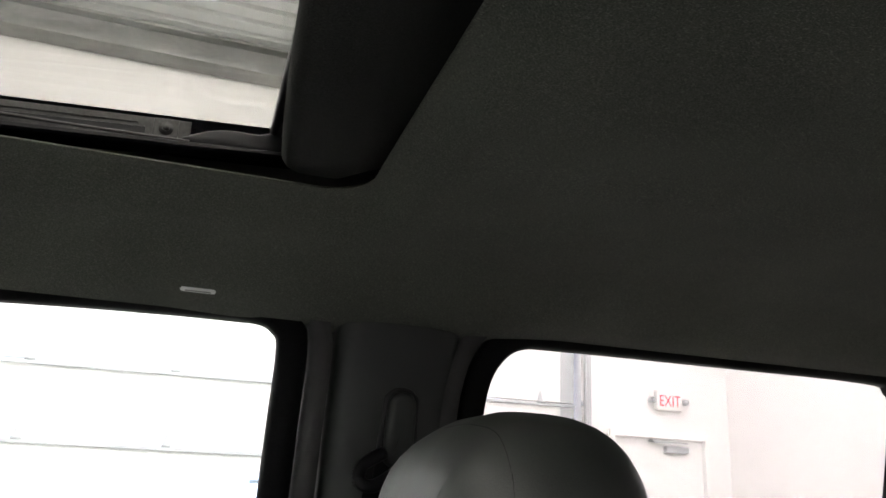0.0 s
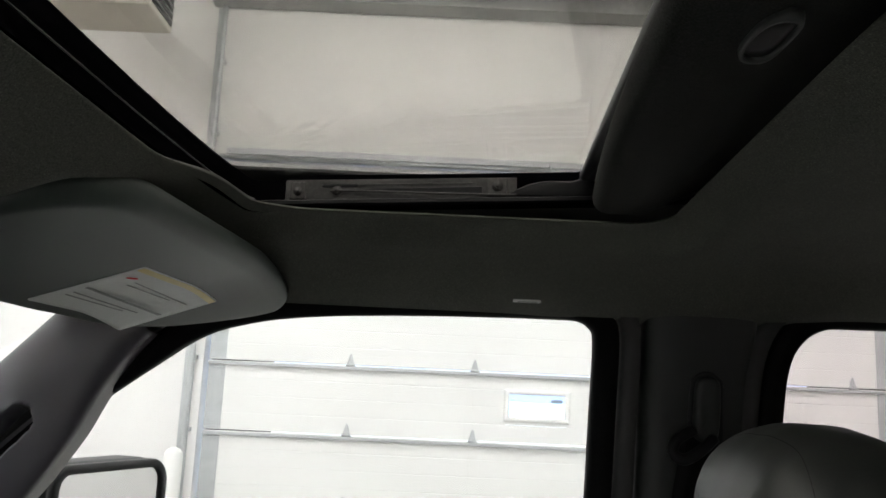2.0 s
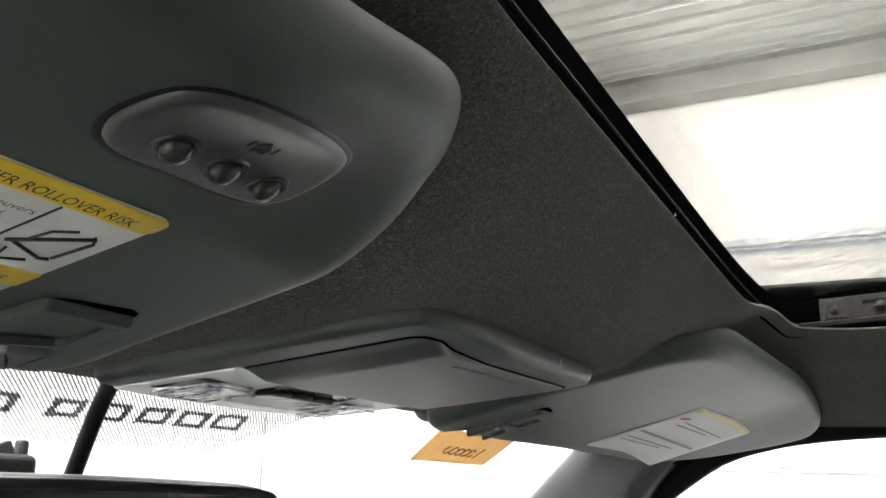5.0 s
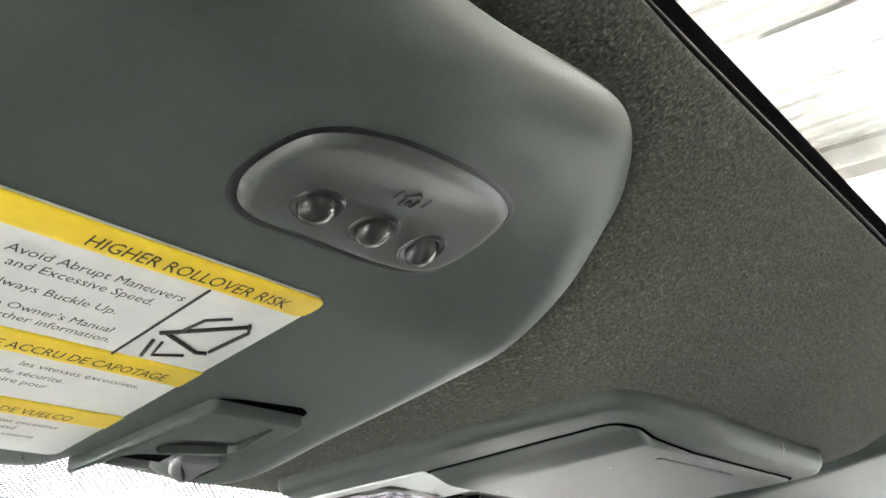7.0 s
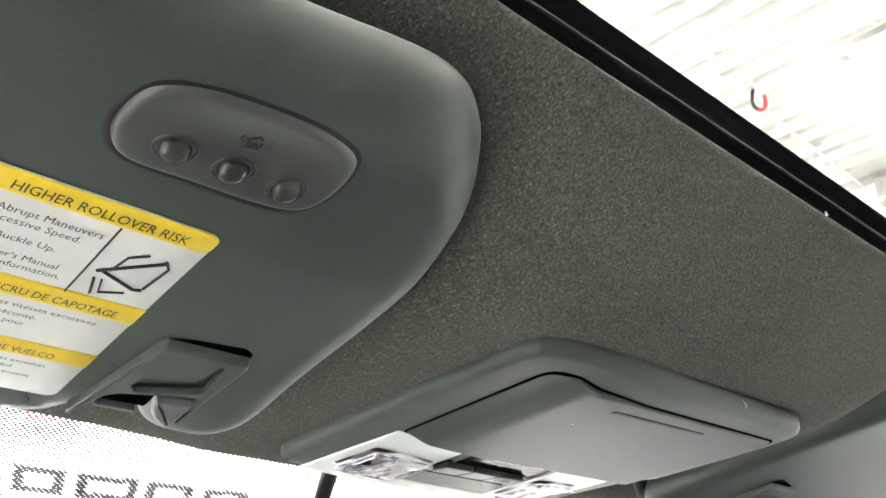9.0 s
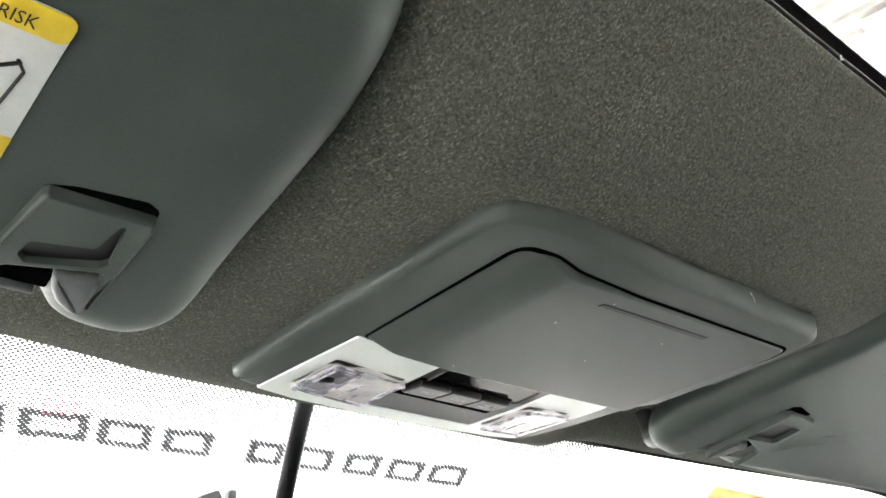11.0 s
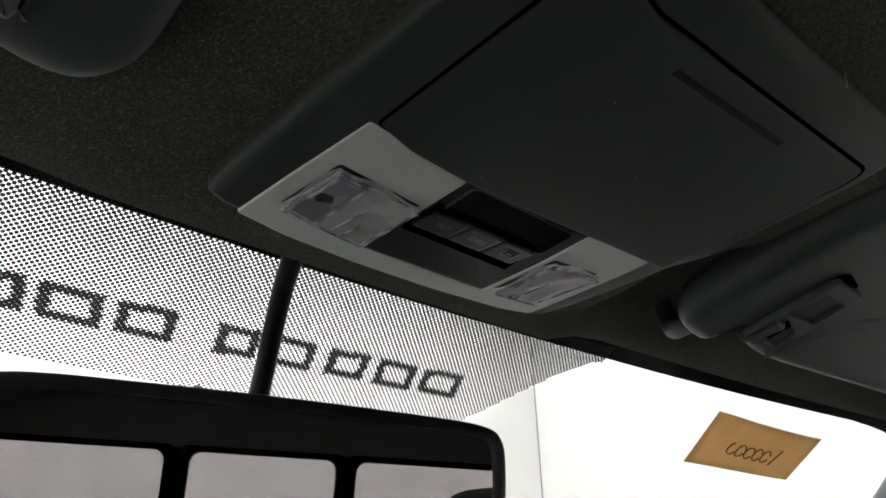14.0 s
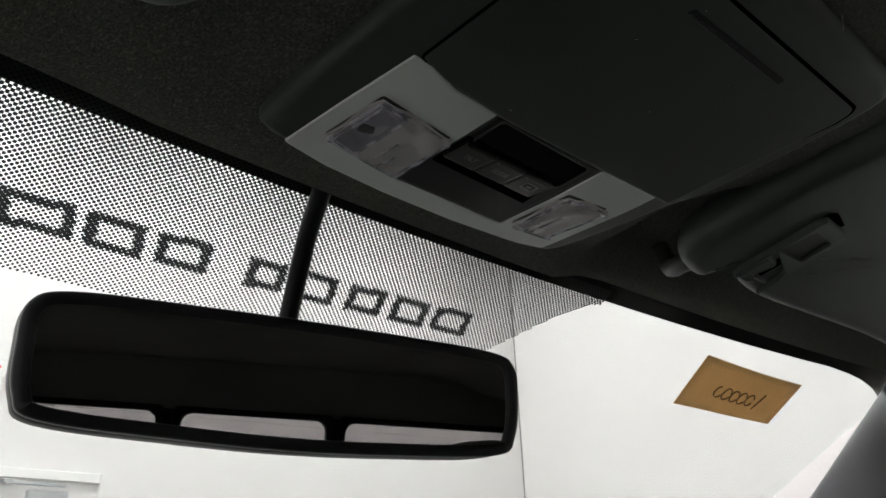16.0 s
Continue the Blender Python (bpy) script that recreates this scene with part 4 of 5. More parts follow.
# ---- sunroof ----
def sunroof():
    s = thing("sunroof", "open sunroof with tinted glass, black frame and steel side rails", "sunroof")
    def frame_bow(x):
        return -0.028 * (x - XC) - 0.20 * (x - XC) ** 4
    def shade_bow(x):
        return 0.032 - 0.04 * abs(x - XC) - 0.11 * (x - XC) ** 2
    def up(y):
        return 0.06 * (0.15 - y)
    def dip(y):
        return up(y) - 0.16 * max(y - 0.26, 0)
    def tilt(me):
        for v in me.vertices:
            v.co.z += up(v.co.y)
        return me
    rings = [(-0.492, 0.517, 0.338, 0.05, 1.812), (-0.497, 0.522, 0.3405, 0.05, 1.824), (-0.505, 0.532, 0.3445, 0.045, 1.826), (-0.509, 0.534, 0.3450, 0.04, 1.838), (-0.511, 0.536, 0.3475, 0.035, 1.842), (-0.515, 0.540, 0.3480, 0.03, 1.857)]
    lines = []
    for x0, x1, y1, r, z in rings:
        line = bend(edged(x0, x1, -0.46, y1, r), frame_bow)
        lines.append([(p[0], p[1], z + dip(p[1])) for p in line])
    for x0, x1, y0, y1, z in ((-0.56, 0.585, -0.50, 0.43, 1.860), (-0.64, 0.66, -0.52, 0.47, 1.883)):
        lines.append([(p[0], p[1], z + dip(p[1]) * 0.8) for p in edged(x0, x1, y0, y1, 0.05)])
    part("frame", sheet(lines, FRAME_BLACK, close=True), s, "black rubber sunroof frame")
    edge = [p for p in inset(OPENING, -0.0035)]
    ridge = bend(edged(-0.507, 0.533, -0.46, 0.3415, 0.045), frame_bow)
    part("frame_ridge", tube([(p[0], p[1], 1.8300 + dip(p[1])) for p in ridge if p[1] > 0.20 and -0.46 < p[0] < 0.49], 0.0007, PILLAR_TRIM, 6), s, "thin dark grey ridge along the frame")
    part("lip", tube([(p[0], p[1], roof_z(*p) + 0.0030) for p in edge if p[1] > 0.20 and -0.44 < p[0] < 0.47], 0.0022, LIP_CLOTH, 8), s, "pale rolled cloth edge of the opening")
    tagged(part("lint", tube([(0.003, 0.3275 + bow(0.003), roof_z(0.003, 0.331) + 0.0004), (0.0045, 0.3285 + bow(0.004), roof_z(0.004, 0.331) - 0.0006), (0.0056, 0.3280 + bow(0.005), roof_z(0.005, 0.331) + 0.0002)], 0.00025, PAPER, 6), s, "speck of white lint on the cloth edge"), kind="stuff")
    part("rear_crossbar", tilt(slab(bend(dense(rrect(-0.51, 0.535, -0.10, -0.030, 0.004, 3), 0.03), frame_bow), 0.015, 0.004, BLACK, lambda u, v, h: (u, v, 1.8495 + h), seg=2, caps=1)), s, "black rear edge of the frame")
    g = bend(dense(rrect(-0.55, 0.575, -0.49, 0.385, 0.04, 8), 0.03))
    pane = part("glass_panel", slab(g, 0.005, 0.002, TINTED, lambda u, v, h: (u, v, 1.8605 + h + dip(v)), seg=2, caps=2), s, "grey-tinted glass panel")
    pane.data.polygons.foreach_set("use_smooth", [False] * len(pane.data.polygons))
    for flip in (False, True):
        do = (lambda me: tilt(mirrored(me))) if flip else tilt
        rail = part("side_rail", do(block(0.503, 0.528, -0.12, 0.30, 1.8125, 1.816, FRAME_BLACK, 0.001)), s, "black guide rail")
        part("guide_rib", do(block(0.508, 0.512, -0.12, 0.31, 1.816, 1.8215, BLACK, 0.0012)), rail, "black guide rib")
        part("guide_rib", do(block(0.518, 0.522, -0.12, 0.31, 1.816, 1.824, BLACK, 0.0012)), rail, "black guide rib")
        part("rail_edge", do(block(0.5205, 0.5235, -0.05, 0.306, 1.8215, 1.8232, PLATE_STEEL, 0.0005)), rail, "thin bright rail edge")
        part("plate", do(join([block(0.5275, 0.531, 0.030, 0.285, 1.8255, 1.8485, PLATE_STEEL, 0.001), block(0.525, 0.528, 0.040, 0.062, 1.826, 1.848, PLATE_STEEL, 0.0015), block(0.525, 0.528, 0.262, 0.280, 1.826, 1.846, PLATE_STEEL, 0.0015),
                               block(0.5262, 0.5276, 0.075, 0.215, 1.8415, 1.843, PLATE_STEEL, 0.0004)])), rail, "dull steel side plate")
        part("slot", do(block(0.5262, 0.5276, 0.205, 0.245, 1.8395, 1.8435, BLACK, 0.001)), rail, "dark slot")
        wedge = rounded([(0.068, 1.8300), (0.068, 1.8385), (0.225, 1.8375), (0.225, 1.8350)], 0.001, 3)
        part("slot", do(plate(wedge, 0.0012, 0.0003, BLACK, lambda u, v, h: (0.5270 - h, u, v), seg=1)), rail, "long dark slot")
        arm = spline([(0.524, 0.235, 1.8345), (0.523, 0.20, 1.834), (0.522, 0.12, 1.830), (0.521, 0.03, 1.8265)], 5, False)
        part("lift_arm", do(tube(arm, 0.0015, STEEL, 8)), rail, "thin steel lift arm")
        for y, z, r in ((0.051, 1.838, 0.0062), (0.228, 1.835, 0.0055), (0.271, 1.835, 0.005)):
            screw = join([tube([(0.5285, y, z), (0.5235, y, z)], r, STEEL, 14), tube([(0.524, y, z), (0.5215, y, z)], r * 0.55, PLATE_STEEL, 6)])
            part("screw", do(screw), rail, "steel screw head")
        part("stop", do(slab(spline([(-0.11, 1.826), (0.028, 1.826), (0.02, 1.838), (-0.005, 1.843), (-0.03, 1.842), (-0.05, 1.847), (-0.11, 1.848)], 3), 0.012, 0.002, BLACK, lambda u, v, h: (0.528 + h, u, v), seg=2, caps=2)), rail, "black plastic stop")
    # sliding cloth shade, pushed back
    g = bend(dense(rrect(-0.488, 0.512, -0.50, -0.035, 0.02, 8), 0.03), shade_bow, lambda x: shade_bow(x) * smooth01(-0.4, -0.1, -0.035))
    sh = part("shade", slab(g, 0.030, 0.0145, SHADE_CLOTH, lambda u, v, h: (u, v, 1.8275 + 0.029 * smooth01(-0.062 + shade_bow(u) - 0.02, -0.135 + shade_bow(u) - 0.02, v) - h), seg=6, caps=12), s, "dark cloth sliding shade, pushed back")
    cup = spline([(-0.030, 0.0), (-0.022, 0.009), (0.0, 0.012), (0.022, 0.009), (0.030, 0.0), (0.022, -0.010), (-0.022, -0.010)], 5)
    part("pull_rim", ring(cup * 0.8, cup, TRIM, lambda u, v, h: (0.055 + u, -0.064 + v, 1.8120 - h), 0.006), sh, "moulded pull recess rim")
    part("pull_cup", slab(cup * 0.8, 0.003, 0.001, BLACK, lambda u, v, h: (0.055 + u, -0.064 + v, 1.8124 - h), seg=1, caps=2), sh, "dark pull recess")
    settle(s, (XC, 0.1, 1.85))


sunroof()


# ---- overhead console ----
def console_z(y):
    return 1.691 + 0.12 * (0.6 - y)


def on_console(drop):
    return lambda u, v, h: (u, v, console_z(v) + drop - h)


def overhead_console():
    c = thing("overhead_console", "dark plastic overhead console with map lamps and switch row", "overhead console")
    line = spline([(-0.098, 0.605), (-0.1055, 0.590), (-0.1045, 0.52), (-0.1006, 0.4385), (-0.0972, 0.4200), (-0.0865, 0.4122), (-0.054, 0.4075), (0.03, 0.405), (0.100, 0.4025), (0.116, 0.4045), (0.1245, 0.4125), (0.1285, 0.44), (0.1290, 0.49), (0.1270, 0.54),
                   (0.1180, 0.585), (0.109, 0.606), (0.090, 0.6100), (0.04, 0.6135), (-0.02, 0.613), (-0.07, 0.609)], 5)
    def sag(u, v):
        return 0.0036 * smooth01(-0.06, 0.0, u) * smooth01(0.532, 0.508, v)
    part("body", slab(dense(inset(line, 0.002), 0.006), 0.014, 0.0055, CONSOLE, lambda u, v, h: (u, v, console_z(v) + 0.0055 - h - sag(u, v)), seg=6, caps=10), c)
    # storage lid with a soft fold along its driver side
    lid_line = rounded([(-0.0757, 0.5270), (-0.0745, 0.4285), (-0.056, 0.4272), (-0.040, 0.4300), (-0.015, 0.4278), (0.1140, 0.4230), (0.1168, 0.434), (0.1135, 0.5265), (-0.02, 0.5310)], [0.003, 0.012, 0.02, 0.03, 0.03, 0.006, 0.02, 0.003, 0.3], 6)
    part("lid_gap", plate(inset(lid_line, -0.0011) + np.array((0.0005, -0.0003)), 0.002, 0.0004, FRAME_BLACK, lambda u, v, h: (u, v, console_z(v) - 0.0009 - h - sag(u, v)), seg=1, cuts=list(np.arange(-0.075, 0.005, 0.005))), c, "dark gap round the lid")
    def fold(u, v):
        return smooth01(-0.072, -0.048, u + 0.14 * (v - 0.48))
    def lid_to(u, v, h):
        return (u, v, console_z(v) + 0.0010 - h - 0.0042 * fold(u, v))
    lid = part("lid", plate(lid_line, 0.006, 0.0018, CONSOLE, lid_to, cuts=list(np.arange(-0.0765, -0.038, 0.0015))), c, "dark grey storage lid")
    groove = rounded([(-0.0148, 0.4418), (-0.0137, 0.4383), (0.0614, 0.4348), (0.0611, 0.4388)], 0.0011, 3)
    part("finger_groove", plate(groove, 0.0012, 0.0003, BLACK, lambda u, v, h: (u, v, console_z(v) - 0.0059 - h), seg=1), lid, "narrow dark groove")
    # pale lamp surround: two pads and the front strip
    around = rounded([(-0.0862, 0.5995), (-0.0835, 0.570), (-0.0787, 0.5272), (-0.066, 0.5283), (-0.0487, 0.5325), (-0.0211, 0.5330), (-0.0225, 0.565), (-0.0243, 0.5978), (0.0550, 0.5978), (0.0590, 0.564), (0.0597, 0.5318),
                      (0.083, 0.5290), (0.1080, 0.5262), (0.1078, 0.545), (0.1008, 0.5965), (0.0990, 0.6035), (0.08, 0.6078), (0.03, 0.6108), (-0.02, 0.6108), (-0.06, 0.6085), (-0.0862, 0.6040)],
                     [0.2, 0.2, 0.0015, 0.03, 0.03, 0.0015, 0.2, 0.0015, 0.0015, 0.2, 0.0015, 0.1, 0.002, 0.1, 0.05, 0.004, 0.05, 0.1, 0.1, 0.05, 0.004], 5)
    quads = {0: [(-0.0757, 0.5885), (-0.0722, 0.5530), (-0.0255, 0.5575), (-0.0278, 0.5945)], 1: [(0.0585, 0.5935), (0.0628, 0.5555), (0.0958, 0.5522), (0.0868, 0.5910)]}
    rnd = random.Random(11)
    part("lamp_surround", pierced(around, [rounded(quads[k], 0.002, 4) for k in (0, 1)], 0.0052, 0.0010, BEZEL, on_console(0.0004)), c, "pale grey lamp surround")
    for k in (0, 1):
        q = np.array(quads[k])
        cen = q.mean(0)
        def bowl(f, g):
            p = (q[0] * (1 - f) + q[3] * f) * (1 - g) + (q[1] * (1 - f) + q[2] * f) * g
            swirl = math.sin(9.1 * f + 3.6 * g * g) * 0.55 + math.sin(4.3 * f - 8.4 * g + 1.1) * 0.45
            return (p[0], p[1], console_z(p[1]) - 0.0033 + 0.0014 * swirl)
        lamp = part("map_lamp", sheet([[bowl(f, g) for f in np.linspace(0, 1, 29)] for g in np.linspace(0, 1, 21)], REFLECTOR), c, "clear map lamp over a silver reflector")
        part("lens", plate(rounded(cen + (q - cen) * 0.985, 0.002, 4), 0.0020, 0.0007, LENS, on_console(-0.0040), seg=2), lamp, "clear plastic lens")
        for f, rad in ((0.985, 0.00034), (0.93, 0.00016)):
            rim = rounded(cen + (q - cen) * f, 0.0025, 4)
            part("lens_rim", tube([(u, v, console_z(v) - 0.0052) for u, v in dense(np.array(list(rim) + [rim[0]]), 0.002)], rad, LENS_EDGE, 6), lamp, "lens edge with its glint in the colour")
        # thick smoked block towards the console's outer side, with the bulb behind it
        def inner(f, g):
            f = f if k == 0 else 1 - f
            return tuple((q[0] * (1 - f) + q[3] * f) * (1 - g) + (q[1] * (1 - f) + q[2] * f) * g)
        if k == 0:
            blk = rounded([inner(0.04, 0.10), inner(0.04, 0.97), inner(0.36, 0.98), inner(0.36, 0.06)], 0.0022, 4)
            part("lens_block", plate(blk, 0.0020, 0.0007, SMOKED, on_console(-0.0050), seg=2), lamp, "thick smoked lens block")
            for f, rad in ((1.0, 0.00036), (0.86, 0.00018)):
                mid = np.mean(blk, axis=0)
                part("block_edge", tube([(u, v, console_z(v) - 0.0066) for u, v in dense(np.array([mid + (np.array(p) - mid) * f for p in list(blk) + [blk[0]]]), 0.002)], rad, LENS_EDGE, 6), lamp, "block edge with its glint in the colour")
            b0, b1 = inner(0.14, 0.42), inner(0.27, 0.50)
            part("bulb", tube([(b0[0], b0[1], console_z(b0[1]) - 0.0036), (b1[0], b1[1], console_z(b1[1]) - 0.0036)], 0.0022, STEEL, 8), lamp, "small dark bulb")
        else:
            bar = [inner(0.04, 0.97), inner(0.55, 0.985), inner(0.97, 0.97)]
            part("lens_bar", tube([(u, v, console_z(v) - 0.0060) for u, v in bar], 0.0008, LENS, 8), lamp, "clear moulded bar along the lens")
        for f, g0, g1 in ((0.55, 0.06, 0.60), (0.68, 0.05, 0.35), (0.93, 0.10, 0.90)):
            p0, p1 = inner(f, g0), inner(f + 0.03, g1)
            part("lens_rib", tube([(p0[0] * (1 - e) + p1[0] * e, p0[1] * (1 - e) + p1[1] * e, console_z(p0[1] * (1 - e) + p1[1] * e) - 0.0058) for e in np.linspace(0, 1, 6)], 0.0004, LENS_EDGE, 5), lamp, "moulded lens rib")
        for f, g in ((0.03, 0.06), (0.04, 0.95), (0.96, 0.95)):
            p = inner(f, g)
            part("lens_foot", block(p[0] - 0.0013, p[0] + 0.0013, p[1] - 0.0011, p[1] + 0.0011, console_z(p[1]) - 0.0068, console_z(p[1]) - 0.0052, LENS_EDGE, 0.0005), lamp, "small moulded lens foot")
    # switch panel
    sw = part("switch_panel", plate(rounded([(-0.0236, 0.5972), (-0.0205, 0.5337), (0.0588, 0.5322), (0.0543, 0.5972)], 0.0015, 3), 0.005, 0.0008, SWITCH, on_console(0.0006), seg=2), c, "black switch panel")
    part("window_frame", ring(rrect(-0.0158, 0.0513, 0.5345, 0.5552, 0.003, 4), rrect(-0.0168, 0.0523, 0.5335, 0.5560, 0.0036, 4), TRIM, on_console(-0.0018), 0.002), sw, "thin raised frame")
    part("display_window", plate(rrect(-0.0162, 0.0517, 0.5341, 0.5556, 0.003, 4), 0.0010, 0.0003, GLOSS_BLACK, on_console(-0.0018), seg=1), sw, "glossy black window")
    # black plate runs on past the switches as their shadow strip
    part("switch_well_shade", plate(rounded([(-0.0216, 0.5750), (-0.0205, 0.5515), (0.0462, 0.5515), (0.0485, 0.5760)], 0.0012, 3), 0.0010, 0.0003, FRAME_BLACK, on_console(-0.0020), seg=1), sw, "black switch well with the shadow in front of the switches")
    for k, word in enumerate(("TILT", "SLIDE", "")):
        x0 = -0.0206 + k * 0.0218
        part("switch", plate(rounded([(x0 - 0.0006, 0.5684), (x0 + 0.0006, 0.5528), (x0 + 0.0218, 0.5528), (x0 + 0.0206, 0.5684)], 0.0014, 4), 0.0050, 0.0012, SWITCH, lambda u, v, h: (u, v, console_z(v) - 0.0026 - h - 0.10 * (0.562 - v)), seg=4), sw, "dark push switch")
        m = Matrix.Translation((x0 + 0.0107, 0.5620, console_z(0.5620) - 0.0053)) @ Matrix.Rotation(radians(180) - math.atan(0.02), 4, "X")
        if word:
            part("switch_word", lettering(word, 0.0048, GREY_INK, m, "CENTER", 0.95), sw, "grey switch lettering")
        else:
            part("switch_sign", moved(join([bars([(-0.0045, 0.0045, -0.0005, 0.0002), (-0.0045, 0.0045, 0.0042, 0.0049), (-0.0045, -0.0038, 0, 0.0045), (0.0038, 0.0045, 0, 0.0045), (-0.0018, 0.0018, 0.0012, 0.0026)], GREY_INK, lambda u, v, h: (u, v, h))]), m), sw, "grey roof sign")
    # a little pale lint on the lid
    bits = []
    for k in range(5):
        u, v = rnd.uniform(-0.03, 0.10), rnd.uniform(0.435, 0.525)
        z = console_z(v) - 0.0063
        bits.append(tube([(u, v, z), (u + rnd.uniform(-0.0006, 0.0006), v + rnd.uniform(-0.0006, 0.0006), z - 0.0002)], rnd.uniform(0.00008, 0.00014), PAPER, 5))
    tagged(part("lint", join(bits), c, "specks of pale lint"), kind="stuff")
    part("hair", tube(spline([(0.0615, 0.4150, console_z(0.415) - 0.0018), (0.0600, 0.4090, console_z(0.409) - 0.0022), (0.0545, 0.4055, console_z(0.405) - 0.0008), (0.0480, 0.4035, console_z(0.403) + 0.0005)], 5, False), 0.00009, PAPER, 5), c, "fine pale hair")
    settle(c, (0.02, 0.51, 1.72))


# ---- sun visors ----
def driver_visor():
    v = thing("sun_visor", "dark vinyl sun visor with warning label and three-button transmitter", "sun visor", "sun visors")
    def zz(y):
        return 1.716 - 0.20 * (y - 0.385)
    def lift(a, b):
        """The face curves up towards the rear inner corner."""
        return 0.013 * smooth01(-0.29, -0.20, a) * (1 - smooth01(0.365, 0.416, b))
    def on(drop):
        return lambda a, b, h: (a + 0.65 * lift(a, b), b + 0.26 * lift(a, b), zz(b) + lift(a, b) + drop - h)
    # outline at the middle of the thick soft edge, with the notch for the roof hook
    line = spline([(-0.282, 0.3415), (-0.256, 0.3412), (-0.238, 0.3410), (-0.222, 0.3420), (-0.2090, 0.3455), (-0.1980, 0.3520), (-0.1870, 0.3618), (-0.1722, 0.3825), (-0.1660, 0.4100), (-0.1630, 0.4390), (-0.1610, 0.4680), (-0.1595, 0.500), (-0.1584, 0.528), (-0.1602, 0.543), (-0.1675, 0.5540), (-0.178, 0.5585),
                   (-0.194, 0.5570), (-0.204, 0.5515), (-0.2105, 0.5430), (-0.2150, 0.5390), (-0.2290, 0.5405), (-0.2345, 0.5495), (-0.2420, 0.5600), (-0.262, 0.5650), (-0.32, 0.566), (-0.45, 0.562), (-0.58, 0.548), (-0.65, 0.51), (-0.685, 0.43), (-0.66, 0.360), (-0.60, 0.344), (-0.50, 0.341), (-0.38, 0.341)], 6)
    part("panel", slab(line, 0.036, 0.0175, VISOR, lambda a, b, h: (a + 0.30 * lift(a, b), b + 0.15 * lift(a, b), zz(b) + lift(a, b) + (0.018 - (h if h > 0 else 0.3 * h)) * (1 - 0.55 * smooth01(0.47, 0.55, b))), seg=14, caps=30), v)
    # transmitter: shallow dished body, the shade of its channel drawn as a black plate
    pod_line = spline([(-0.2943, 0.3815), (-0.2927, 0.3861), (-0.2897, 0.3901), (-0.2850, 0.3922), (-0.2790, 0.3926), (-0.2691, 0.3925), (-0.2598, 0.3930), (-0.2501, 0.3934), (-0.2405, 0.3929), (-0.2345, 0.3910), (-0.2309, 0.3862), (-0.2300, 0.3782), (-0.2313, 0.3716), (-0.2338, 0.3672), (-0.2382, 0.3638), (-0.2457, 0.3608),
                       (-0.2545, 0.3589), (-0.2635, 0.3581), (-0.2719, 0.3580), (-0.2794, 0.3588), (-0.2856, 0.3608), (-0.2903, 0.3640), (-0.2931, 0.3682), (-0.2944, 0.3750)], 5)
    part("transmitter_gap_shade", slab(dense(inset(pod_line, -0.0016) + np.array((0.0001, 0.0009)), 0.0025), 0.002, 0.0005, BLACK, on(0.0007), seg=1, caps=20, back=False), v, "black plate for the shaded gap round the transmitter")
    def dish(u, w):
        return 0.0010 * math.exp(-(((w - 0.3690) / 0.0085) ** 2)) * max(0, 1 - abs((u + 0.2625) / 0.0300) ** 4)
    pod = part("transmitter", slab(dense(pod_line, 0.0025), 0.0078, 0.0034, POD_PLASTIC, lambda u, w, h: on(0.0016 + dish(u, w))(u, w, h), seg=7, caps=18), v, "oval three-button transmitter")
    for bx, by in ((-0.2778, 0.3806), (-0.2614, 0.3818), (-0.2446, 0.3835)):
        def at(r, w, h):
            x, y = bx + 0.90 * r * math.cos(w), by + 0.80 * r * math.sin(w)
            return on(-0.0023 + dish(bx, by))(x, y, h)
        turn = np.linspace(0, 2 * math.pi, 32, endpoint=False)
        part("button_well", sheet([[at(r, w, h) for w in turn] for r, h in ((0.0066, -0.0010), (0.0064, 0.0003), (0.0060, 0.0006), (0.0056, 0.0004), (0.0053, -0.0006), (0.0002, -0.0006))], SWITCH, close=True), pod, "sunken ring round the button")
        part("button", sheet([[at(r, w, h) for w in turn] for r, h in ((0.0045, -0.0010), (0.0045, 0.0006), (0.0043, 0.0015), (0.0037, 0.0024), (0.0027, 0.0031), (0.0014, 0.0035), (0.0002, 0.0036))], BUTTON, close=True), pod, "glossy domed button")
    def mark(points, r=0.00035):
        return tube([on(-0.0024 + dish(a - 0.0023, b - 0.0007))(a - 0.0023, b - 0.0007, 0) for a, b in points], r, SWITCH, 6)
    sign = [mark([(-0.2620, 0.3712), (-0.2595, 0.3690), (-0.2570, 0.3712)]), mark([(-0.2612, 0.3710), (-0.2612, 0.3735), (-0.2578, 0.3735), (-0.2578, 0.3710)]), mark([(-0.2598, 0.3733), (-0.2598, 0.3718), (-0.2590, 0.3718), (-0.2590, 0.3733)])]
    for r in (-1, 1):
        sign.append(mark([(-0.2595 + r * (0.0036 + 0.0006 * math.cos(w)), 0.3712 + 0.0016 * math.sin(w)) for w in np.linspace(-1.2, 1.2, 7)], 0.00025))
    part("sign", join(sign), pod, "small embossed house sign")
    # warning label
    x0, x1, y0, y1 = -0.405, -0.2463, 0.4105, 0.5355
    lab = part("warning_label", slab(rrect(x0, x1, y0, y1, 0.004, 4), 0.0008, 0.0003, PAPER, on(-0.0004), seg=1, caps=6), v, "white and yellow paper warning label")
    for a, b in ((0.4105, 0.4200), (0.4592, 0.4700), (0.4967, 0.5070)):
        part("yellow_band", slab(rrect(x0, x1, a, b, 0.003 if a < 0.42 else 0.0003, 3), 0.0006, 0.0002, YELLOW, on(-0.0009), seg=1, caps=4), lab, "yellow heading band")
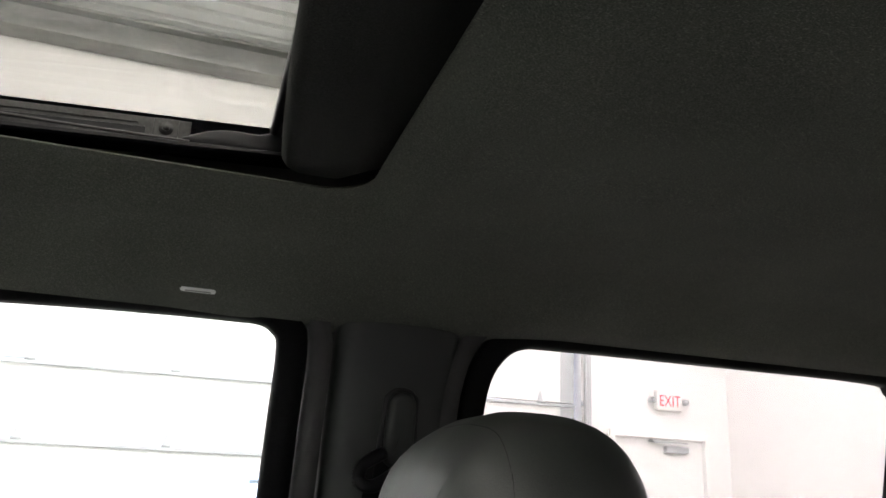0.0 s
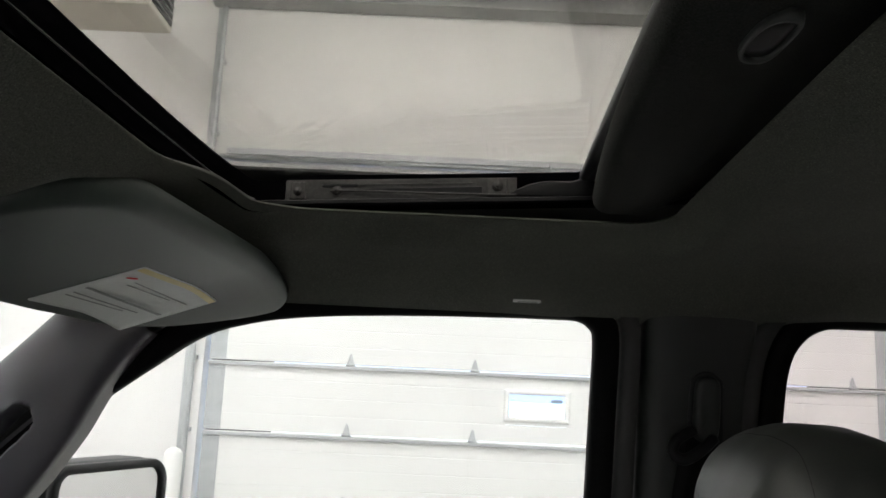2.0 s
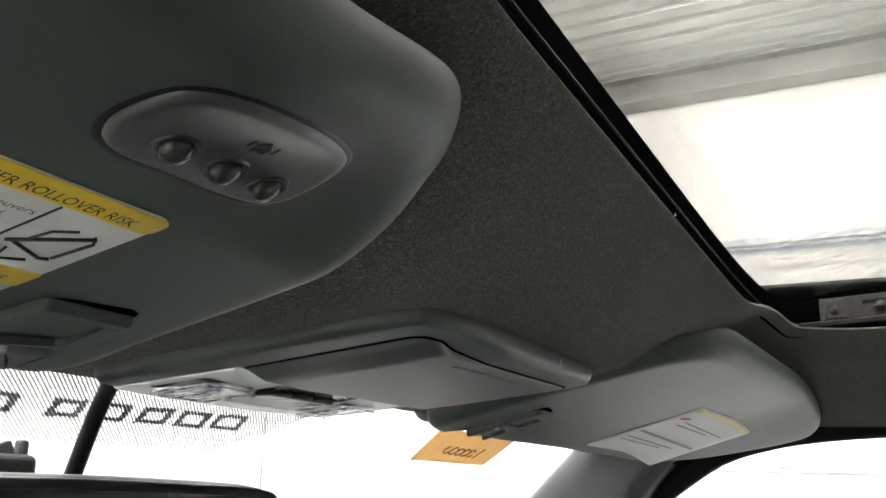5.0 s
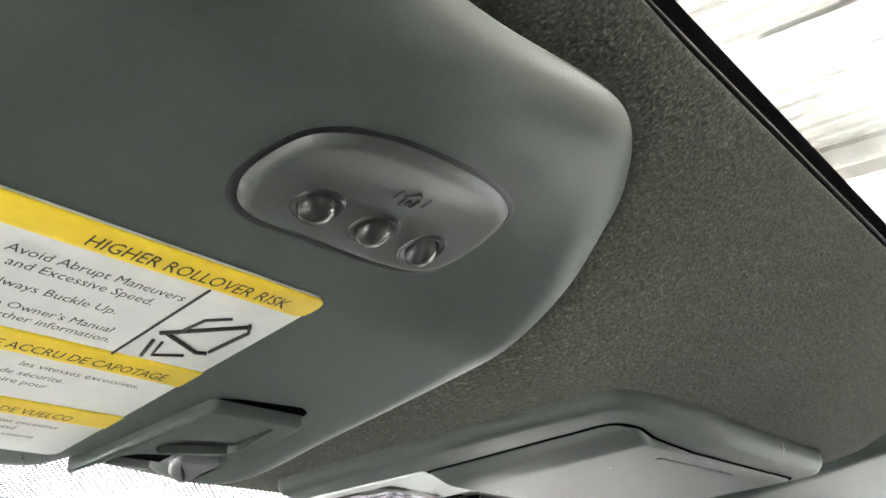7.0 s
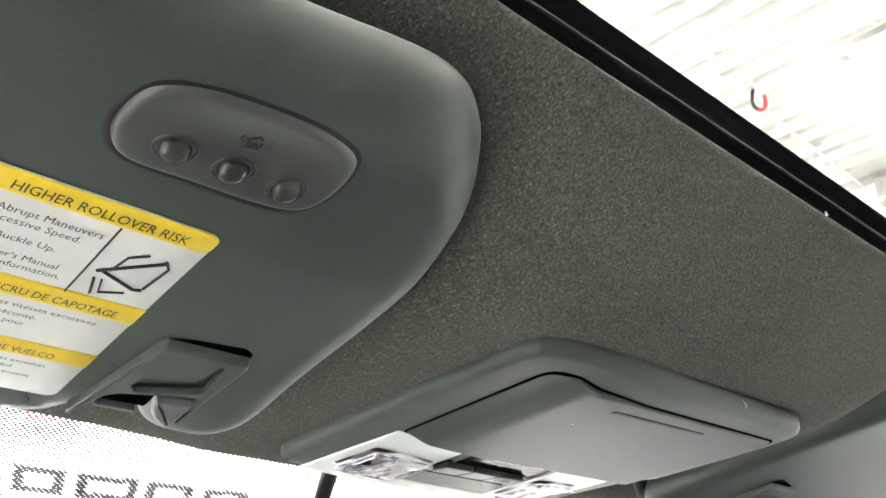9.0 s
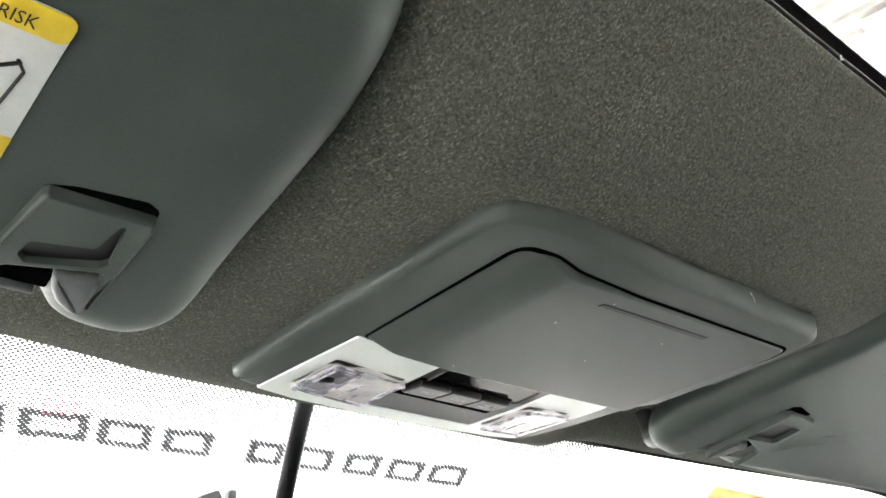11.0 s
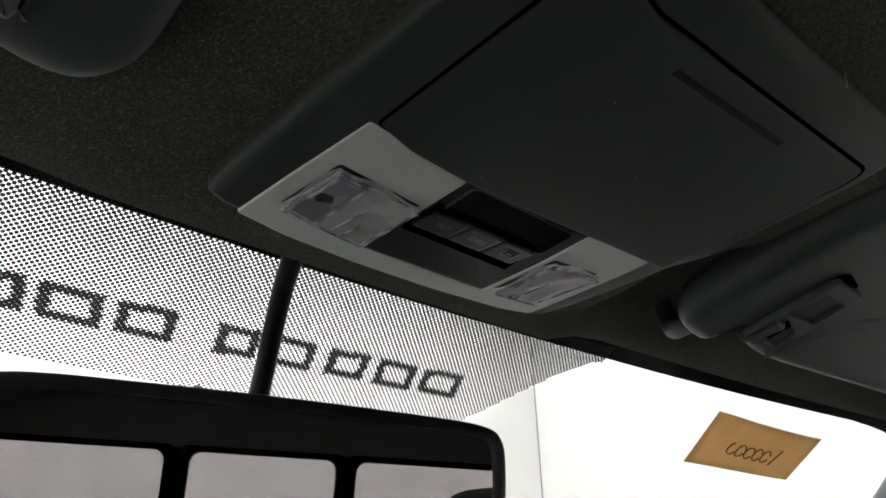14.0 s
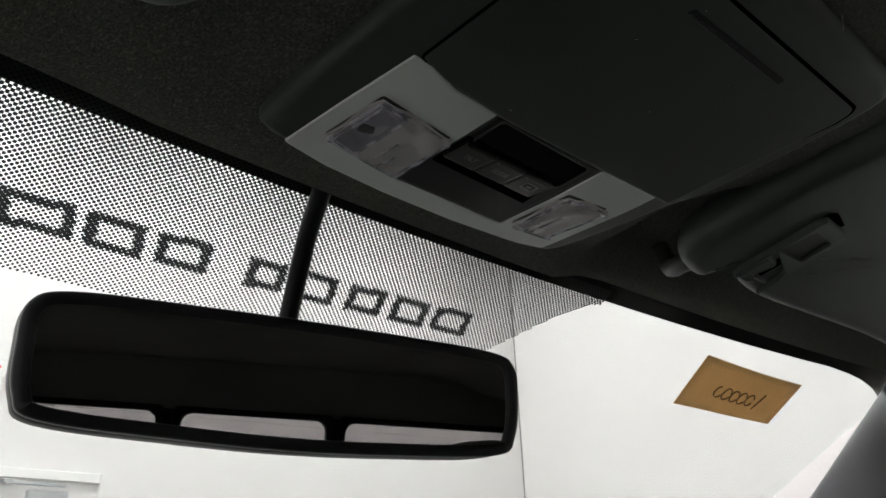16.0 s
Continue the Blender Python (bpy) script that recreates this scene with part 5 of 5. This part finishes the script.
    def word(text, size, x, y, align="RIGHT", squeeze=1.0):
        m = Matrix.Translation((x, y, zz(y) - 0.0017)) @ Matrix.Rotation(radians(180) - math.atan(0.20), 4, "X")
        part("printed_line", lettering(text, size, INK, m, align, squeeze), lab, "black printed words")
    word("HIGHER ROLLOVER RISK", 0.0062, -0.2545, 0.4176, "RIGHT", 0.74)
    word("Avoid Abrupt Maneuvers", 0.0046, -0.2755, 0.4272, "RIGHT", 0.85)
    word("and Excessive Speed.", 0.0046, -0.2800, 0.4322, "RIGHT", 0.85)
    word("Always Buckle Up.", 0.0046, -0.2840, 0.4402, "RIGHT", 0.85)
    word("See Owner's Manual", 0.0044, -0.2800, 0.4487, "RIGHT", 0.85)
    word("for further information.", 0.0044, -0.2775, 0.4535, "RIGHT", 0.85)
    word("RISQUE ACCRU DE CAPOTAGE", 0.0058, -0.2535, 0.4672, "RIGHT", 0.70)
    word("les vitesses excessives.", 0.0042, -0.2560, 0.4750, "RIGHT", 0.85)
    word("de sécurité.", 0.0042, -0.2740, 0.4805, "RIGHT", 0.85)
    word("propriétaire pour", 0.0042, -0.2760, 0.4855, "RIGHT", 0.85)
    word("RIESGO DE VUELCO", 0.0055, -0.2590, 0.5042, "RIGHT", 0.70)
    word("velocidades excesivas", 0.0038, -0.2590, 0.5115, "RIGHT", 0.85)
    word("de seguridad", 0.0038, -0.2690, 0.5162, "RIGHT", 0.85)
    word("usuario", 0.0038, -0.2610, 0.5212, "RIGHT", 0.85)
    part("divider", bars([(-0.2735, -0.2730, 0.4200, 0.4592)], INK, on(-0.0012)), lab, "thin ruled line")
    # plain belt sign: seat block with a slanting strap
    def stroke(points, r):
        return tube([(a, b, zz(b) - 0.0012) for a, b in points], r, INK, 5)
    sign = [stroke([(-0.2700, 0.4440), (-0.2535, 0.4300)], 0.0006), stroke([(-0.2690, 0.4430), (-0.2560, 0.4490), (-0.2535, 0.4480)], 0.0006), stroke([(-0.2535, 0.4470), (-0.2520, 0.4330), (-0.2545, 0.4295)], 0.0005),
            stroke([(-0.2665, 0.4420), (-0.2650, 0.4330), (-0.2600, 0.4290)], 0.0004), stroke([(-0.2690, 0.4480), (-0.2665, 0.4570)], 0.0005), stroke([(-0.2665, 0.4480), (-0.2645, 0.4555), (-0.2575, 0.4520)], 0.0004)]
    part("belt_sign", join(sign), lab, "plain black belt sign")
    # rod holder near the inner front corner
    # rod end set paler than the visor vinyl, for the light on it
    clip(v, zz, -0.2125, 1, 0.0, HOOK_GREY)
    settle(v, (-0.42, 0.45, 1.73))


def clip(v, zz, cx, s, dy, end):
    """Moulded rod holder: raised plate with an angled hollow, the rod's rounded end and the roof hook in front."""
    def on(drop):
        return lambda a, b, h: (cx + s * a, b + dy, zz(b + dy) + drop - h)
    # flat black plate stands in for the shaded hollow behind the holder
    part("holder_shade", plate(rounded([(-0.0205, 0.4860), (-0.0195, 0.4745), (-0.0111, 0.4712), (0.0100, 0.4682), (0.0150, 0.4710), (0.0165, 0.4780), (0.0160, 0.4860)], [0.003, 0.003, 0.02, 0.004, 0.004, 0.003, 0.003], 5), 0.002, 0.0005, FRAME_BLACK, on(0.0007), seg=1), v, "black plate for the shade behind the rod holder")
    hole = rounded([(-0.0157, 0.5077), (-0.0148, 0.4990), (0.0043, 0.4940), (0.0060, 0.4790), (0.0078, 0.4785), (0.0112, 0.5010), (0.0090, 0.5040), (-0.0122, 0.5118)], [0.0015, 0.002, 0.002, 0.001, 0.001, 0.0015, 0.0015, 0.002], 4)
    if s < 0:
        hole = rounded([(-0.0165, 0.5040), (-0.0160, 0.4835), (0.0105, 0.4825), (0.0150, 0.5060)], 0.002, 4)
    outline = rounded([(-0.0266, 0.5414), (-0.0192, 0.4740), (0.0150, 0.4734), (0.0164, 0.4770), (0.0174, 0.5335), (0.0138, 0.5320), (0.0121, 0.5070), (-0.0164, 0.5160), (-0.0200, 0.5200), (-0.0216, 0.5270), (-0.0252, 0.5405)],
                      [0.0008, 0.003, 0.002, 0.002, 0.002, 0.001, 0.002, 0.005, 0.004, 0.01, 0.0006], 5)
    holder = part("rod_holder", pierced(outline, [hole], 0.016, 0.0014, VISOR, on(0.0040)), v, "moulded rod holder")
    # floor set shallow and coloured black for the shade of a deep hollow
    part("recess", plate(inset(hole, -0.001), 0.001, 0.0003, BLACK, on(-0.0008), seg=1), holder, "black floor for the shade of a deeper hollow")
    part("rod_end", plate(rounded([(-0.0022, 0.5145), (0.0005, 0.5240), (0.0045, 0.5310), (0.0102, 0.5362), (0.0150, 0.5378), (0.0164, 0.5320), (0.0142, 0.5120)], [0.002, 0.01, 0.01, 0.006, 0.003, 0.004, 0.003], 6), 0.013, 0.0026, end, on(0.0020), seg=6), holder, "rounded rod end")
    part("hook_slot", plate(rounded([(-0.0215, 0.5300), (-0.0195, 0.5170), (-0.0010, 0.5120), (0.0005, 0.5300)], 0.001, 3), 0.002, 0.0004, FRAME_BLACK, on(0.0006), seg=1), holder, "dark slot")
    a, b = sorted((cx - s * 0.0195, cx - s * 0.0030))
    part("hook", block(a, b, 0.5300 + dy, 0.5322 + dy, zz(0.531 + dy) - 0.0030, zz(0.531 + dy) + 0.010, HOOK_GREY, 0.0008), holder, "pale grey roof hook")


def passenger_visor():
    v = thing("sun_visor", "dark vinyl sun visor, folded up, with grey warning label", "sun visor", "sun visors")
    def zz(x, y):
        return 1.721 - 0.27 * (y - 0.387) - 0.04 * (x - 0.4) - 0.022 * smooth01(0.52, 0.72, x) + 0.004 * smooth01(0.42, 0.22, x) * smooth01(0.44, 0.34, y)
    line = spline([(0.300, 0.330), (0.260, 0.337), (0.230, 0.350), (0.208, 0.371), (0.191, 0.40), (0.178, 0.45), (0.171, 0.50), (0.170, 0.538), (0.180, 0.557), (0.204, 0.563), (0.214, 0.5580), (0.2190, 0.5480), (0.2230, 0.5415), (0.2350, 0.5440), (0.2420, 0.5505), (0.262, 0.5540), (0.30, 0.5520), (0.42, 0.538), (0.52, 0.530), (0.60, 0.505), (0.655, 0.45),
                   (0.686, 0.38), (0.696, 0.332), (0.684, 0.306), (0.64, 0.298), (0.55, 0.303), (0.42, 0.315)], 6)
    part("panel", slab(line, 0.028, 0.0135, VISOR, lambda a, b, h: (a, b, zz(a, b) + 0.014 - h), seg=8, caps=28), v)
    # label turned a little with the visor's edge
    def lab_to(u, w, h):
        x = 0.409 + u * 0.19 + w * 0.025
        y = 0.388 - u * 0.019 + w * 0.120
        return (x, y, zz(x, y) - 0.0006 - h)
    grid = dense(rrect(0, 1, 0, 1, 0.02, 2), 0.06)
    lab = part("warning_label", slab(grid, 0.0008, 0.0002, PAPER, lab_to, seg=1, caps=8), v, "greyish paper warning label")
    part("yellow_band", slab(dense(rrect(0.01, 0.99, 0.01, 0.075, 0.01, 2), 0.06), 0.0006, 0.0002, PALE_YELLOW, lambda a, b, h: lab_to(a, b, h + 0.0008), seg=1, caps=4), lab, "yellow heading band")
    rows = [(0.22, 0.90, 0.24, 0.25), (0.22, 0.75, 0.31, 0.32), (0.06, 0.94, 0.52, 0.55), (0.08, 0.80, 0.66, 0.672), (0.08, 0.70, 0.73, 0.742)]
    for row in rows:
        part("printed_line", bars([row], GREY_INK, lambda a, b, h: lab_to(a, b, h + 0.0009)), lab, "unreadable grey print")
    part("printed_disc", tube([lab_to(0.12, 0.20, 0.0008), lab_to(0.12, 0.20, 0.0014)], 0.006, RED, 16), lab, "faded red sign")
    clip(v, lambda y: zz(0.235, y), 0.2345, -1, 0.0045, VISOR)
    part("pivot_rod", tube(spline([(0.207, 0.545, 1.697), (0.2115, 0.570, 1.699), (0.222, 0.583, 1.702), (0.231, 0.591, 1.709), (0.233, 0.597, 1.725)], 4, False), 0.0065, TRIM, 14), v, "dark visor rod")
    settle(v, (0.42, 0.42, 1.73))


overhead_console()
driver_visor()
passenger_visor()


# ---- rear-view mirror, card, label ----
def flat(me):
    me.polygons.foreach_set("use_smooth", [False] * len(me.polygons))
    return me


def rear_view_mirror():
    r = thing("rear_view_mirror", "black rear-view mirror on the windscreen with a cable stalk", "mirror")
    a, tip = radians(MIRROR_TURN), radians(MIRROR_TIP)
    m = Matrix.Translation((-0.0078, 0.6935, 1.6064)) @ Matrix.Rotation(-a, 4, "Z") @ Matrix.Rotation(tip, 4, "X") @ Matrix.Rotation(radians(0.8), 4, "Y")
    def to(u, v, h):
        return m @ Vector((1.155 * u, -h, 0.97 * v))
    line = spline([(-0.121, 0.006), (-0.119, 0.026), (-0.103, 0.0345), (-0.05, 0.0365), (0.0, 0.037), (0.05, 0.0365), (0.103, 0.0345), (0.118, 0.027), (0.121, 0.006), (0.119, -0.018), (0.108, -0.030), (0.05, -0.0345), (0, -0.036), (-0.05, -0.0345), (-0.108, -0.030), (-0.119, -0.018)], 6)
    part("housing", slab(line, 0.030, 0.010, MIRROR_SHELL, lambda u, v, h: to(u, v, h - 0.012), seg=6, caps=3), r)
    part("rim", ring(inset(line, 0.0075), inset(line, 0.0005), MIRROR_SHELL, lambda u, v, h: to(u, v, h + 0.004), 0.007), r, "rounded black rim")
    part("mirror_glass", flat(plate(inset(line, 0.0055), 0.002, 0.0004, DIM_MIRROR, lambda u, v, h: to(u, v, h + 0.0042), seg=1)), r, "tinted mirror glass")
    part("cable_stalk", tube(spline([(-0.0075, 0.6760, 1.7230), (-0.0035, 0.6851, 1.7177), (0.0045, 0.705, 1.7060), (0.0105, 0.7200, 1.6920), (0.0150, 0.735, 1.668), (0.0158, 0.7556, 1.61)], 6, False), 0.0061, BLACK, 14), r, "black cable cover")
    # mount on the glass behind the mirror
    mount = part("mount", block(-0.034, -0.0005, 0.758, 0.772, 1.615, 1.6555, TRIM, 0.006, seg=4), r, "dark mount behind the mirror")
    part("mount_plate", plate(rounded([(-0.044, 1.615), (-0.042, 1.650), (-0.029, 1.6600), (-0.0165, 1.6650), (-0.0125, 1.6585), (-0.014, 1.615)], [0.003, 0.004, 0.01, 0.002, 0.003, 0.003], 4), 0.006, 0.0012, HOOK_GREY, lambda u, v, h: (u, 0.7725 - h, v)), mount, "pale grey mount plate")
    part("mount_prong", block(-0.0105, -0.0040, 0.766, 0.776, 1.625, 1.6655, HOOK_GREY, 0.0025, seg=3), mount, "pale grey prong")
    settle(r, (-0.0078, 0.6935, 1.6064))


MIRROR_TURN, MIRROR_TIP = 15.95, 5.2
rear_view_mirror()


def paper_card():
    c = thing("paper_card", "brown kraft paper card with handwriting, taped inside the windscreen", "card")
    p = [np.array(q) for q in CARD_CORNERS]
    rows = []
    for j in range(9):
        row = []
        for i in range(13):
            u, w = i / 12, j / 8
            x, s = (p[0] * (1 - u) + p[1] * u) * (1 - w) + (p[3] * (1 - u) + p[2] * u) * w
            row.append(screen_point(x, s, 0.004 + 0.002 * math.sin(u * 3.1) + 0.006 * (1 - u) ** 3 * w))
        rows.append(row)
    part("paper", sheet(rows, CARD, thick=0.0006), c)
    def at(u, w, h=0.0):
        x, s = (p[0] * (1 - u) + p[1] * u) * (1 - w) + (p[3] * (1 - u) + p[2] * u) * w
        return screen_point(x, s, 0.0075 + 0.002 * math.sin(u * 3.1))
    # pen strokes showing through: too faint to read
    rnd = random.Random(4)
    for k in range(6):
        u0 = 0.26 + 0.078 * k
        w0 = 0.42
        if k == 5:
            pts = [at(u0 + 0.06, w0 - 0.06), at(u0 + 0.03, w0 + 0.30)]
        else:
            pts = [at(u0 + 0.035 * math.cos(a) + 0.03, w0 + 0.13 + 0.12 * math.sin(a) + 0.02 * rnd.random()) for a in np.linspace(0.4, 6.0 - 1.6 * (k == 0), 12)]
        part("pen_stroke", tube(spline(pts, 2, False), 0.0007, PEN, 5), c, "brown pen stroke")
    settle(c, tuple(rows[4][6]))


CARD_CORNERS = [(0.466, 0.0815), (0.650, 0.0905), (0.662, 0.1525), (0.473, 0.1425)]
paper_card()


def airbag_tag():
    t = thing("airbag_tag", "small pale embossed tag on the roof edge trim", "tag")
    line = rrect(-0.018, 0.018, -0.0032, 0.0032, 0.003, 4)
    def to(u, v, h):
        x, y = 0.6835 + v, -0.001 + u
        return (x, y, roof_z(x, y) - 0.0010 - h)
    part("plate", slab(line, 0.002, 0.0008, PAPER, to, seg=2, caps=3), t)
    part("embossed_bar", bars([(-0.013, 0.013, -0.0010, 0.0010)], GREY_INK, lambda u, v, h: to(u, v, h + 0.0009)), t, "grey embossed print")
    settle(t, (0.6835, 0, 1.735))


airbag_tag()


# ---- seats and belt ----
def headrest(parent, cx, cy, top, w=0.27, d=0.155, h=0.20):
    ln = spline([(-w / 2, -h * 0.1), (-w / 2 * 0.97, h * 0.22), (-w / 2 * 0.72, h * 0.43), (-w / 2 * 0.3, h * 0.495), (0, h * 0.5), (w / 2 * 0.3, h * 0.495), (w / 2 * 0.72, h * 0.43), (w / 2 * 0.97, h * 0.22), (w / 2, -h * 0.1), (w / 2 * 0.93, -h * 0.40), (w / 2 * 0.7, -h * 0.5),
                 (0, -h * 0.5), (-w / 2 * 0.7, -h * 0.5), (-w / 2 * 0.93, -h * 0.40)], 5)
    z0 = top - h / 2
    def to(u, v, q):
        return (cx + u, cy + q - 0.10 * (v - h / 2) * 0.6, z0 + v)
    hr = part("headrest", slab(ln, d, d * 0.46, LEATHER, to, seg=9, caps=5), parent, "black leather headrest")
    for off in (0.0, 0.007):
        part("seam", tube([to(u, v, d * 0.24 + off) for u, v in list(inset(ln, 0.0105 + 0.25 * off)) + [inset(ln, 0.0105 + 0.25 * off)[0]]], 0.0010, STITCH, 6), hr, "dark double-stitched seam")
    for s in (-0.06, 0.06):
        part("post", tube([(cx + s, cy + 0.006, z0 - h / 2 + 0.02), (cx + s, cy - 0.01, z0 - h / 2 - 0.09)], 0.006, CHROME, 10), hr, "chrome headrest post")


def seat(name, label, cx, cy, top):
    s = thing(name, label, "car seat")
    headrest(s, cx, cy, top)
    ln = rrect(-0.25, 0.25, -0.34, 0.30, (0.10, 0.10, 0.05, 0.05), 8)
    part("backrest", slab(ln, 0.14, 0.06, LEATHER, lambda u, v, h: (cx + u, cy + h + 0.04 - 0.25 * (v - 0.30) * 1.0 * 0.9 - 0.02, top - 0.19 - 0.30 + v - 0.005), seg=6, caps=4), s, "black leather backrest")
    part("cushion", slab(rrect(-0.26, 0.26, -0.27, 0.27, 0.08, 8), 0.16, 0.06, LEATHER, lambda u, v, h: (cx + u, cy + 0.40 + v, 0.70 + h), seg=6, caps=4), s, "black leather cushion")
    part("base", block(cx - 0.22, cx + 0.22, cy + 0.18, cy + 0.60, 0.461, 0.63, TRIM, 0.02), s, "dark seat base")
    return s


seat("front_seat", "black leather passenger seat with rounded headrest", 0.405, -0.232, 1.603)
rear = thing("rear_bench", "black leather rear bench with headrests", "car seat")
part("backrest", slab(rrect(-0.68, 0.70, -0.33, 0.33, 0.08, 8), 0.13, 0.05, LEATHER, lambda u, v, h: (u, -1.14 + h, 0.99 + v), seg=6, caps=4), rear, "black leather backrest")
part("cushion", slab(rrect(-0.68, 0.70, -0.25, 0.25, 0.06, 8), 0.14, 0.05, LEATHER, lambda u, v, h: (u, -0.87 + v, 0.66 + h), seg=6, caps=4), rear, "black leather cushion")
part("base", block(-0.64, 0.66, -1.11, -0.71, 0.461, 0.62, TRIM, 0.02), rear, "dark bench base")
for hx in (-0.40, 0.42):
    headrest(rear, hx, -1.14, 1.44, 0.26, 0.10, 0.15)


def seat_belt():
    b = thing("seat_belt", "black seat belt with height adjuster on the pillar trim", "seat belt")
    x = side_x(1.6) - 0.024
    gap = spline([(-0.222, 1.50), (-0.222, 1.63), (-0.226, 1.652), (-0.243, 1.660), (-0.260, 1.653), (-0.266, 1.63), (-0.266, 1.50)], 5)
    part("adjuster_slot", slab(gap, 0.004, 0.0015, BLACK, lambda u, v, h: (side_x(v) - 0.023 - h, u, v), seg=2, caps=4), b, "black adjuster slot")
    cover = spline([(-0.2265, 1.585), (-0.2265, 1.635), (-0.231, 1.650), (-0.244, 1.654), (-0.256, 1.648), (-0.2600, 1.632), (-0.2600, 1.585), (-0.255, 1.572), (-0.243, 1.569), (-0.231, 1.573)], 5)
    part("adjuster_cover", slab(cover, 0.018, 0.008, PILLAR_TRIM, lambda u, v, h: (side_x(v) - 0.030 - h, u, v), seg=5, caps=4), b, "dark adjuster cover")
    part("guide_loop", tube(spline([(x - 0.010, -0.252, 1.575), (x - 0.022, -0.232, 1.560), (x - 0.026, -0.210, 1.548), (x - 0.024, -0.196, 1.553), (x - 0.018, -0.200, 1.570), (x - 0.012, -0.225, 1.585)], 5, False), 0.0075, BLACK, 12), b, "black belt guide")
    web = spline([(x - 0.020, -0.225, 1.555), (x - 0.016, -0.215, 1.50), (x - 0.014, -0.205, 1.40), (x - 0.008, -0.200, 1.10), (x + 0.03, -0.20, 0.85)], 8, False)
    part("webbing", sheet([[(p[0], p[1] - 0.02, p[2]), (p[0], p[1] + 0.02, p[2])] for p in web], RUBBER, thick=0.0015), b, "black woven webbing")


seat_belt()


# ---- wing mirror ----
def wing_mirror():
    w = thing("wing_mirror", "black-framed upright wing mirror on a door arm", "wing mirror")
    m = Matrix.Translation((1.10, 0.66, 1.30)) @ Matrix.Rotation(radians(-20), 4, "Z")
    def to(u, v, h):
        return m @ Vector((u, -h, v))
    line = rrect(-0.135, 0.145, -0.20, 0.178, (0.045, 0.04, 0.04, 0.05), 6)
    part("housing", slab(line, 0.10, 0.028, BLACK, lambda u, v, h: to(u, v, h - 0.05), seg=5, caps=3), w)
    part("mirror_glass", flat(plate(inset(line, 0.016), 0.003, 0.0004, MIRROR, lambda u, v, h: to(u, v, h + 0.0015), seg=1)), w, "clear mirror glass")
    part("rim", ring(inset(line, 0.017), inset(line, 0.001), BLACK, lambda u, v, h: to(u, v, h + 0.003), 0.012), w, "black rim")
    part("arm", tube([to(-0.10, -0.08, -0.06), (0.95, 0.72, 1.20), (0.915, 0.72, 1.18)], [0.03, 0.032, 0.04], BLACK, 14), w, "black mirror arm")
    settle(w, (0.92, 0.72, 1.18))


wing_mirror()
